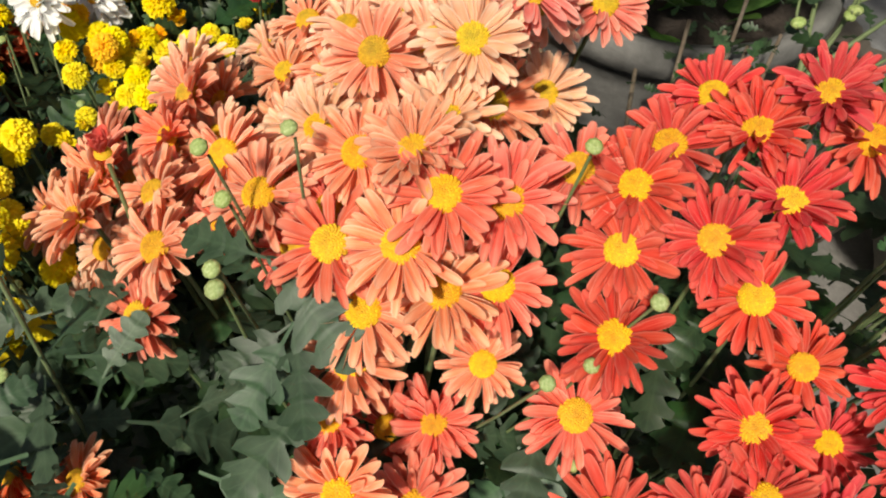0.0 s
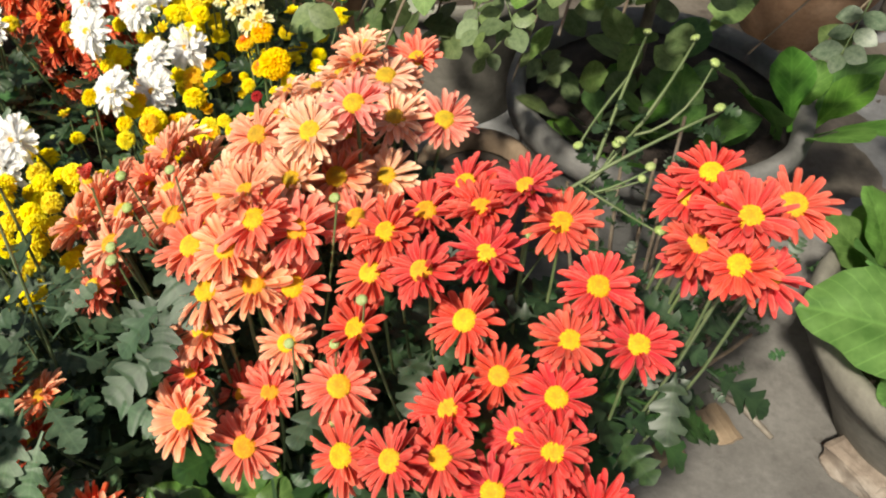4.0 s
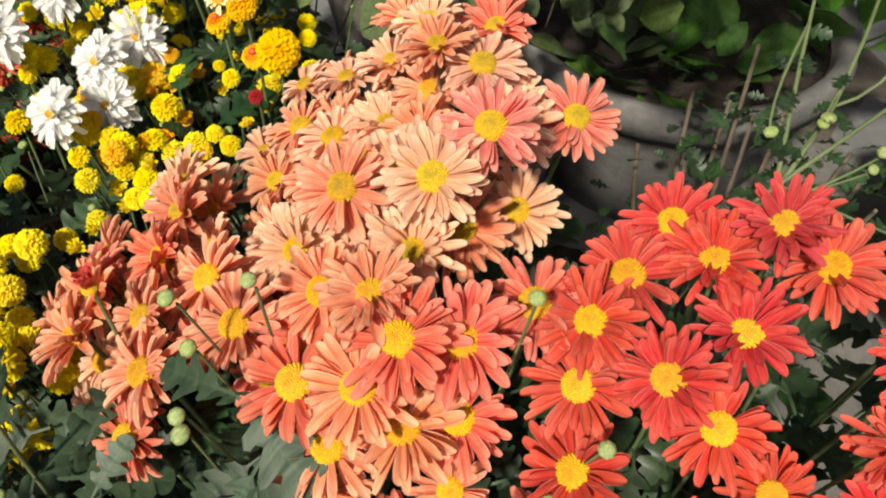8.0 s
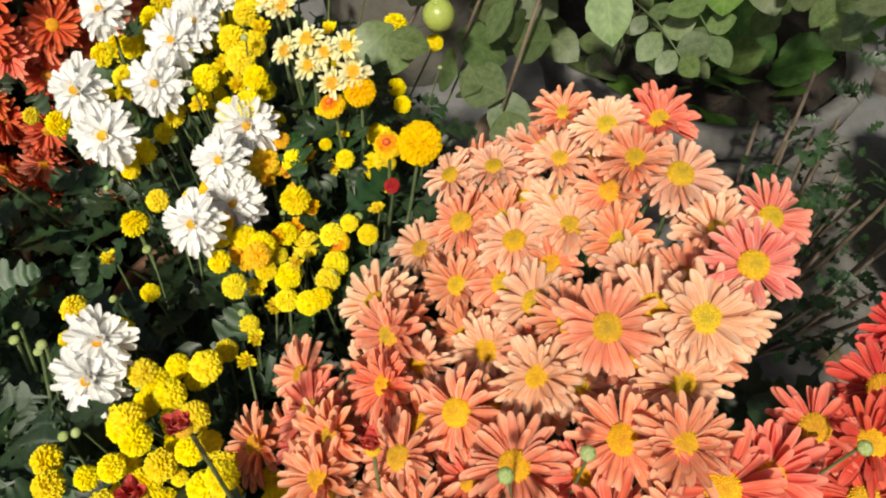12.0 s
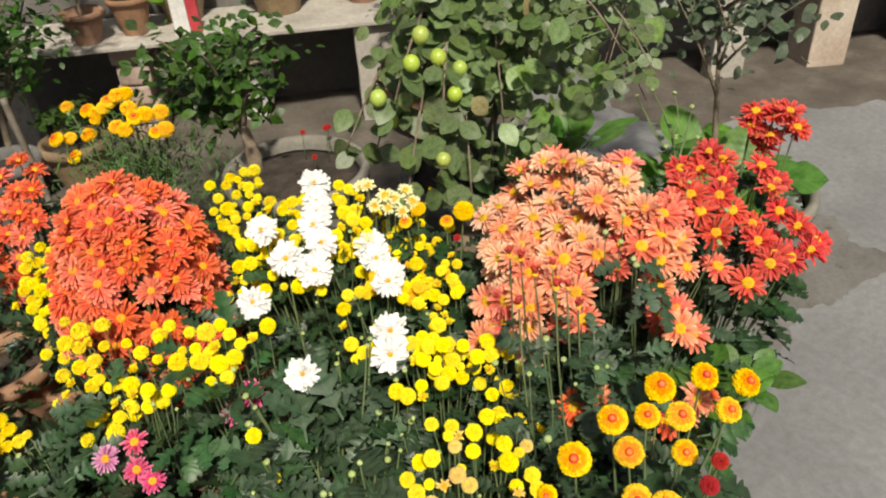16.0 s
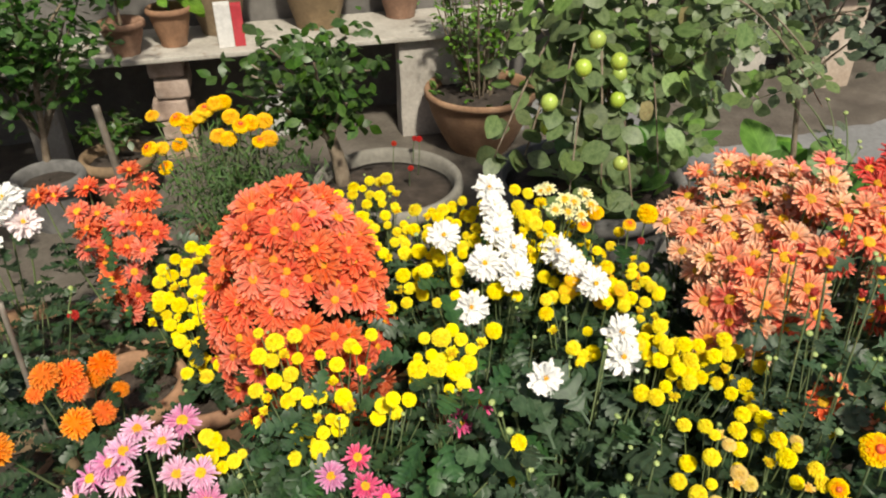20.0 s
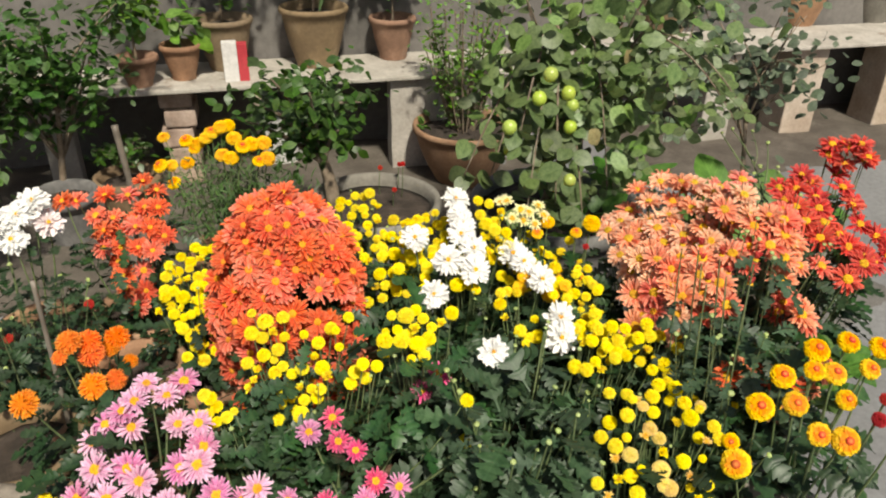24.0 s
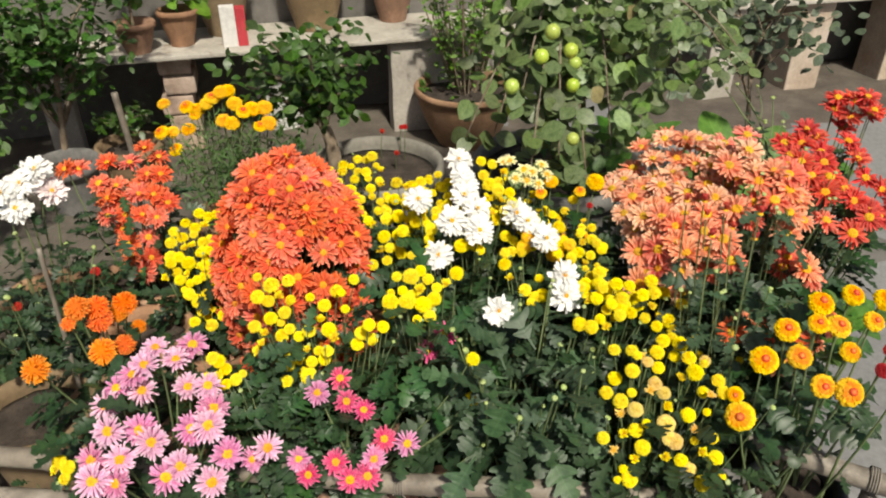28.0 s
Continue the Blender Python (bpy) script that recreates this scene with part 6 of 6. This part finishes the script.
# bushy plant in the terracotta pot
twiggy("potted_shrub", POTF + Vector((0, 0, 0.245)), 34, 0.20, 0.58, "fresh", 0.030, "bushy shrub with many thin upright twigs", 30)
foot = thing("ground_cover", POTF + Vector((0, 0, 0.24)), "low weeds round the foot of the shrub", "plant")
foliage(foot, [(POTF + Vector((0.19 * math.cos(a), 0.19 * math.sin(a), 0.262 + 0.018 * math.sin(7 * a))), (math.cos(a), math.sin(a), 1.1)) for a in [k * 0.37 for k in range(190)]], "fresh", 0.034)

# leafy greens in the two wide tubs
def greens(at, n, size, spread, label, kind="broad", name="leafy_greens", up=(0.25, 1.4)):
    e = thing(name, at, label, "plant", "leafy greens in tubs")
    at = Vector(at)
    for i in range(n):
        a = 6.283 * i / n + rng.uniform(-0.4, 0.4)
        el = rng.uniform(*up)
        d = Vector((math.cos(a), math.sin(a), el))
        q = at + Vector((math.cos(a), math.sin(a), 0)) * spread * rng.uniform(0.1, 1)
        put("leaf", rng.choice(LEAVES[kind]), e, along(q, d, (0, 0, 1), size * rng.uniform(0.6, 1.15), rng.uniform(-0.4, 0.4)))
    return e


greens(POT2 + Vector((-0.10, 0.12, 0.255)), 8, 0.15, 0.05, "broad-leaved greens with glossy puckered leaves", "pucker", up=(0.9, 2.4))
greens(POT2 + Vector((0.06, -0.02, 0.255)), 8, 0.17, 0.05, "clump of glossy puckered greens", "pucker", up=(0.7, 1.8))
greens(POT2 + Vector((0.0, 0.12, 0.255)), 9, 0.20, 0.06, "tall dark green leafy vegetable", "broad", up=(1.1, 3.2))
greens(POT2 + Vector((0.12, 0.06, 0.255)), 8, 0.19, 0.05, "spreading dark green leafy vegetable", "broad", up=(0.5, 1.3))
greens(POT2 + Vector((-0.11, 0.17, 0.255)), 4, 0.10, 0.03, "low puckered greens leaning over the rim", "pucker", up=(0.3, 1.0))
greens(POT2 + Vector((-0.10, -0.10, 0.255)), 5, 0.11, 0.04, "low clump of broad-leaved greens", "pucker", up=(0.6, 1.6))
greens(POT1 + Vector((0.25, -0.07, 0.315)), 8, 0.19, 0.05, "tall bright green leafy vegetable", up=(1.0, 3.0))
greens(POT1 + Vector((-0.12, -0.12, 0.33)), 13, 0.075, 0.09, "tuft of young leaves beside the stem", "jujube", up=(0.5, 1.8))
greens(POT1 + Vector((0.03, -0.13, 0.33)), 9, 0.10, 0.07, "low clump of round soft leaves", "roundfresh", up=(0.4, 1.8))
greens((0.02, 0.095, 0.425), 11, 0.095, 0.05, "seedling greens with smooth rounded leaves", "spinach", up=(0.5, 1.8))
greens((0.10, 0.075, 0.44), 16, 0.062, 0.05, "sprig of fresh oval leaves", "roundfresh")

greens(POT1 + Vector((-0.08, -0.17, 0.315)), 6, 0.09, 0.05, "young leafy greens at the rim of the tub")
greens(POT1 + Vector((0.0, 0.06, 0.315)), 6, 0.15, 0.05, "leafy greens in the middle of the tub")
# shrubs behind on the left
bush("shrub", (-0.72, 2.74, 0.0), (-0.66, 2.66, 0.66), (0.30, 0.24, 0.26), 1150, "shrub", 0.046, "dark leafy shrub in the back corner", "shrub", 0.014, 16)
bush("shrub", (-0.98, 2.86, 0.0), (-0.94, 2.80, 0.60), (0.26, 0.24, 0.34), 620, "shrub", 0.050, "dark green shrub with pointed leaves", "shrub", 0.014, 12)
bush("shrub", (-1.16, 2.34, 0.0), (-1.12, 2.34, 0.48), (0.18, 0.18, 0.20), 260, "shrub", 0.042, "low dark shrub beside the white flowers", "shrub", 0.010, 9)

# ---- pots on the benches ----
def bench_pot(at, r, h, mat, label, leafy=None):
    pot("flower_pot", (at[0], at[1], BENCH_TOP), r, h, mat, label, 0.60, 0.010, group="pots on the benches", lip_h=0.026, curve=0.10)
    if leafy:
        kind, n, size, high, lab = leafy
        bush("potted_plant", (at[0], at[1], BENCH_TOP + h - 0.04), (at[0], at[1], BENCH_TOP + h + high * 0.6), (r * 1.5, r * 1.5, high * 0.55), n, kind, size, lab, "plant", 0.006, 7, group="plants on the benches")


bench_pot((-0.265, 2.885), 0.085, 0.13, M_TERRA, "small terracotta pot on the bench", ("fresh", 160, 0.06, 0.32, "leafy plant with broad green leaves"))
bench_pot((-0.075, 2.865), 0.085, 0.155, M_TERRA, "small conical terracotta pot on the bench", ("broad", 22, 0.11, 0.12, "low plant with a few broad leaves"))
bench_pot((0.155, 2.905), 0.13, 0.23, M_BROWNPOT, "brown glazed pot on the bench", ("shrub", 420, 0.045, 0.42, "dense plant with dark leaves"))
bench_pot((0.51, 2.70), 0.155, 0.27, M_BROWNPOT, "large brown pot with weathered sides", ("fine", 300, 0.10, 0.35, "grassy plant with thin leaves"))
bench_pot((0.865, 2.565), 0.11, 0.20, M_TERRA, "terracotta pot near the end of the bench", ("fresh", 200, 0.05, 0.32, "leafy plant in a terracotta pot"))
bench_pot((2.30, 1.98), 0.17, 0.26, M_BROWNPOT, "large weathered pot on the second bench", ("jujube", 200, 0.06, 0.40, "plant with round grey-green leaves"))
bench_pot((3.10, 1.60), 0.15, 0.24, M_TERRA, "terracotta pot on the second bench", ("shrub", 260, 0.06, 0.40, "plant with dark pointed leaves"))
bench_pot((3.55, 1.36), 0.14, 0.22, M_PALEPOT, "pale pot on the second bench", ("fresh", 160, 0.06, 0.35, "plant with pale green leaves"))
pot("flower_pot", (-0.735, 2.60, 0), 0.115, 0.21, M_GREYPOT, "old grey-rimmed pot on the floor", group="pots on the floor")
pot("flower_pot", (-0.49, 2.60, 0), 0.125, 0.21, M_BROWNPOT, "old brown pot on the floor with low plants", group="pots on the floor")
bush("potted_plant", (-0.49, 2.60, 0.17), (-0.49, 2.60, 0.29), (0.13, 0.12, 0.08), 150, "shrub", 0.035, "low plant with small leaves", "plant", 0.004, 8)

# carton on the bench
carton = thing("carton", (0.09, 2.70, BENCH_TOP), "upright white and red carton on the bench", "carton")
put("white_panel", from_bm("white_panel", rounded_box(0.062, 0.05, 0.17, 0.002), M_PAPER), carton, Matrix.Translation((0.07, 2.70, BENCH_TOP + 0.086)) @ Matrix.Rotation(BTURN, 4, "Z"))
put("red_panel", from_bm("red_panel", rounded_box(0.042, 0.05, 0.162, 0.002), M_REDCARD), carton, Matrix.Translation((0.07, 2.70, BENCH_TOP + 0.082)) @ Matrix.Rotation(BTURN, 4, "Z") @ Matrix.Translation((0.053, 0.006, 0)), "red printed side")

# ---- bamboo rails ----
def bamboo(a, b, r, label):
    a, b = Vector(a), Vector(b)
    ln = (b - a).length
    e = thing("bamboo_pole", a.lerp(b, 0.5), label, "pole", "bamboo rails")
    o = e.matrix_basis.translation
    k = max(2, int(ln / 0.22))
    path, rad = [], []
    for i in range(k):
        for t, q in ((0.0, 1.0), (0.03, 1.12), (0.06, 1.0), (0.5, 0.97), (0.94, 1.0)):
            path.append(a.lerp(b, (i + t) / k) - o + Vector((0, 0, 0.004 * math.sin(3 * (i + t)))))
            rad.append(r * q)
    path.append(b - o)
    rad.append(r)
    v, f, u = tube(path, rad, 14)
    put("cane", mesh_from("cane", v, f, M_BAMBOO, u), e, Matrix.Translation(o))
    return e


bamboo((-1.80, 1.48, 0.322), (-0.48, 0.065, 0.322), 0.020, "weathered split bamboo rail in front of the flowers")
bamboo((-1.80, 1.41, 0.255), (-1.12, 0.70, 0.255), 0.019, "second bamboo rail below the first")
bamboo((-0.30, 0.12, 0.34), (-0.20, -0.17, 0.34), 0.021, "brown bamboo rail tied at the corner")
for x, y in ((-0.855, 0.47), (-0.53, 0.12), (-0.20, -0.17), (-1.45, 1.105)):
    bamboo((x, y + 0.03, 0.0), (x, y + 0.03, 0.30), 0.014, "short bamboo post under the rail")
bamboo((-1.177, 1.193, 0.12), (-1.163, 1.190, 0.63), 0.005, "thin bamboo stake beside the tufted flowers")
bamboo((-0.70, 1.84, 0.05), (-0.72, 1.90, 0.66), 0.010, "pale bamboo stake among the golden flowers")
pot("flower_pot", (-1.27, 1.19, 0), 0.125, 0.27, M_BROWNPOT, "earthen pot with damp soil beside the rail", group="pots on the floor")
pot("flower_pot", (-0.98, 1.26, 0), 0.105, 0.29, M_TERRA, "reddish earthen pot beside the orange cone", group="pots on the floor")

# twine bindings
def binding(at, axis, r, turns, label):
    """A few turns of old twine round a pole."""
    q = Vector(axis).normalized()
    s1 = q.orthogonal().normalized()
    s2 = q.cross(s1)
    pts = [q * (0.0045 * k / 12) + (s1 * math.cos(k * 0.5236) + s2 * math.sin(k * 0.5236)) * (r + 0.0012) for k in range(12 * turns + 1)]
    pts += [pts[-1] + Vector((0.008, -0.01, -0.02)), pts[-1] + Vector((0.012, -0.012, -0.05))]
    v, f, u = tube(pts, 0.0016, 5)
    return single("twine_binding", mesh_from("twine_binding", v, f, M_WIRE, u), Matrix.Translation(at), label, "twine", "twine bindings")


RAIL = Vector((1.32, -1.415, 0))
for t in (0.27, 0.72, 0.965):
    binding(Vector((-1.80, 1.48, 0.322)) + RAIL * t, RAIL, 0.0215, 4, "grey twine wound round the bamboo rail")
binding(Vector((-0.213, -0.13, 0.34)), (0.10, -0.29, 0), 0.0225, 4, "grey twine wound round the corner of the rail")

# rubble by the tub
bm = rounded_box(0.125, 0.07, 0.055, 0.010, 0.010, 2.0, 3)
single("broken_brick", from_bm("broken_brick", bm, M_STONE), pose(0.83, 0.555, 0.03, 4, 3, -43), "broken brick wedged under the cement tub", "brick")

def shard(seed, at, turn, size):
    """A curved piece of a broken pot."""
    r = random.Random(seed)
    verts, faces = [], []
    for k in (0, 1):
        for j in range(4):
            for i in range(5):
                a = (i / 4 - 0.5) * 1.1
                w = 1 + r.uniform(-0.1, 0.1)
                verts.append(((0.6 - 0.08 * k) * math.sin(a) * size * w, (j / 3 - 0.5) * size * 0.9 * w, (0.6 - 0.08 * k) * math.cos(a) * size - 0.42 * size))
    for j in range(3):
        for i in range(4):
            a = j * 5 + i
            faces += [(a, a + 1, a + 6, a + 5), (a + 20, a + 25, a + 26, a + 21)]
    rim = [0, 1, 2, 3, 4, 9, 14, 19, 18, 17, 16, 15, 10, 5]
    for p, q in zip(rim, rim[1:] + rim[:1]):
        faces.append((p, p + 20, q + 20, q))
    single("pot_shard", mesh_from("pot_shard", verts, faces, M_BROWNPOT, smooth=False), pose(*at, 0, 0, turn), "broken brown pot shard lying on the floor", "shard", "litter on the floor")


shard(1, (0.60, 0.60, 0.012), 30, 0.08)
shard(2, (0.51, 0.53, 0.010), -50, 0.06)
v, f, u = tube([(0, 0, 0.006), (0.06, 0.01, 0.012), (0.13, 0.0, 0.008)], [0.006, 0.007, 0.005], 6)
single("dry_stick", mesh_from("dry_stick", v, f, M_BAMBOO, u), pose(0.59, 0.68, 0.002, 0, 0, -39), "pale dry stick lying on the floor", "stick")

# large leaves that hang over the rim of the pale tub
e = thing("leafy_greens", POT2 + Vector((-0.08, -0.06, 0.255)), "broad puckered leaves hanging over the tub rim", "plant", "leafy greens in tubs")
o = e.matrix_basis.translation
for base, ahead, size in (((0.830, 0.575, 0.345), (-0.95, 0.05, 0.25), 0.215), ((0.90, 0.56, 0.33), (0.35, -0.85, 0.45), 0.19), ((0.90, 0.62, 0.33), (0.6, 0.2, 0.9), 0.17)):
    put("leaf", rng.choice(LEAVES["pucker"]), e, along(base, ahead, (-0.1, -0.25, 1), size, 0.05))
    stem(e, o, base, 0.004, 0.02, "stalk")

# small things at the back
for q in ((0.05, 1.50, 0.46), (0.00, 1.56, 0.44), (0.10, 1.58, 0.42), (-0.02, 1.46, 0.40)):
    p = thing("red_sprig", (q[0] + 0.01, q[1] + 0.02, 0.33), "thin sprig with a small dark crimson flower", "plant", "sprigs in the round tub")
    stem(p, (q[0] + 0.01, q[1] + 0.02, 0.33), q, 0.0014, 0.02)
    ball(p, Vector(q), (-0.3, -0.5, 0.7), "redbutton", 0.008)
pot("bucket", (0.34, 2.80, 0.0), 0.13, 0.26, M_PLASTER, "dull white plastic bucket under the bench", 0.75, 0.01, False)

# low leafy plants in front on the rail side
for x, y, r, n in ((-1.36, 0.96, 0.06, 26), (-1.02, 0.96, 0.11, 110), (-1.52, 1.44, 0.12, 120), (-1.13, 1.36, 0.10, 90), (-1.22, 1.30, 0.08, 60), (-1.02, 1.42, 0.09, 70)):
    p = thing("leafy_plant", (x, y, 0.05), "low dark leafy plant behind the bamboo rail", "plant", "low leafy plants by the rail")
    for k in range(7):
        a = k * 0.9
        stem(p, (x, y, 0.05), (x + r * 0.7 * math.cos(a), y + r * 0.7 * math.sin(a), 0.24), 0.0018, 0.03)
    foliage(p, dome_points((x, y, 0.14), (r, r, 0.16), n, -0.6, 0.25), "mum", 0.048)

for q in ((0.02, 0.74, 0.80), (0.22, 0.80, 0.95)):
    put("leaf", rng.choice(LEAVES["yellowed"]), jj, along(q, (rng.uniform(-1, 1), -0.4, -0.8), (-0.4, -0.5, 0.8), 0.055, 0.3), "yellowed dying leaf")
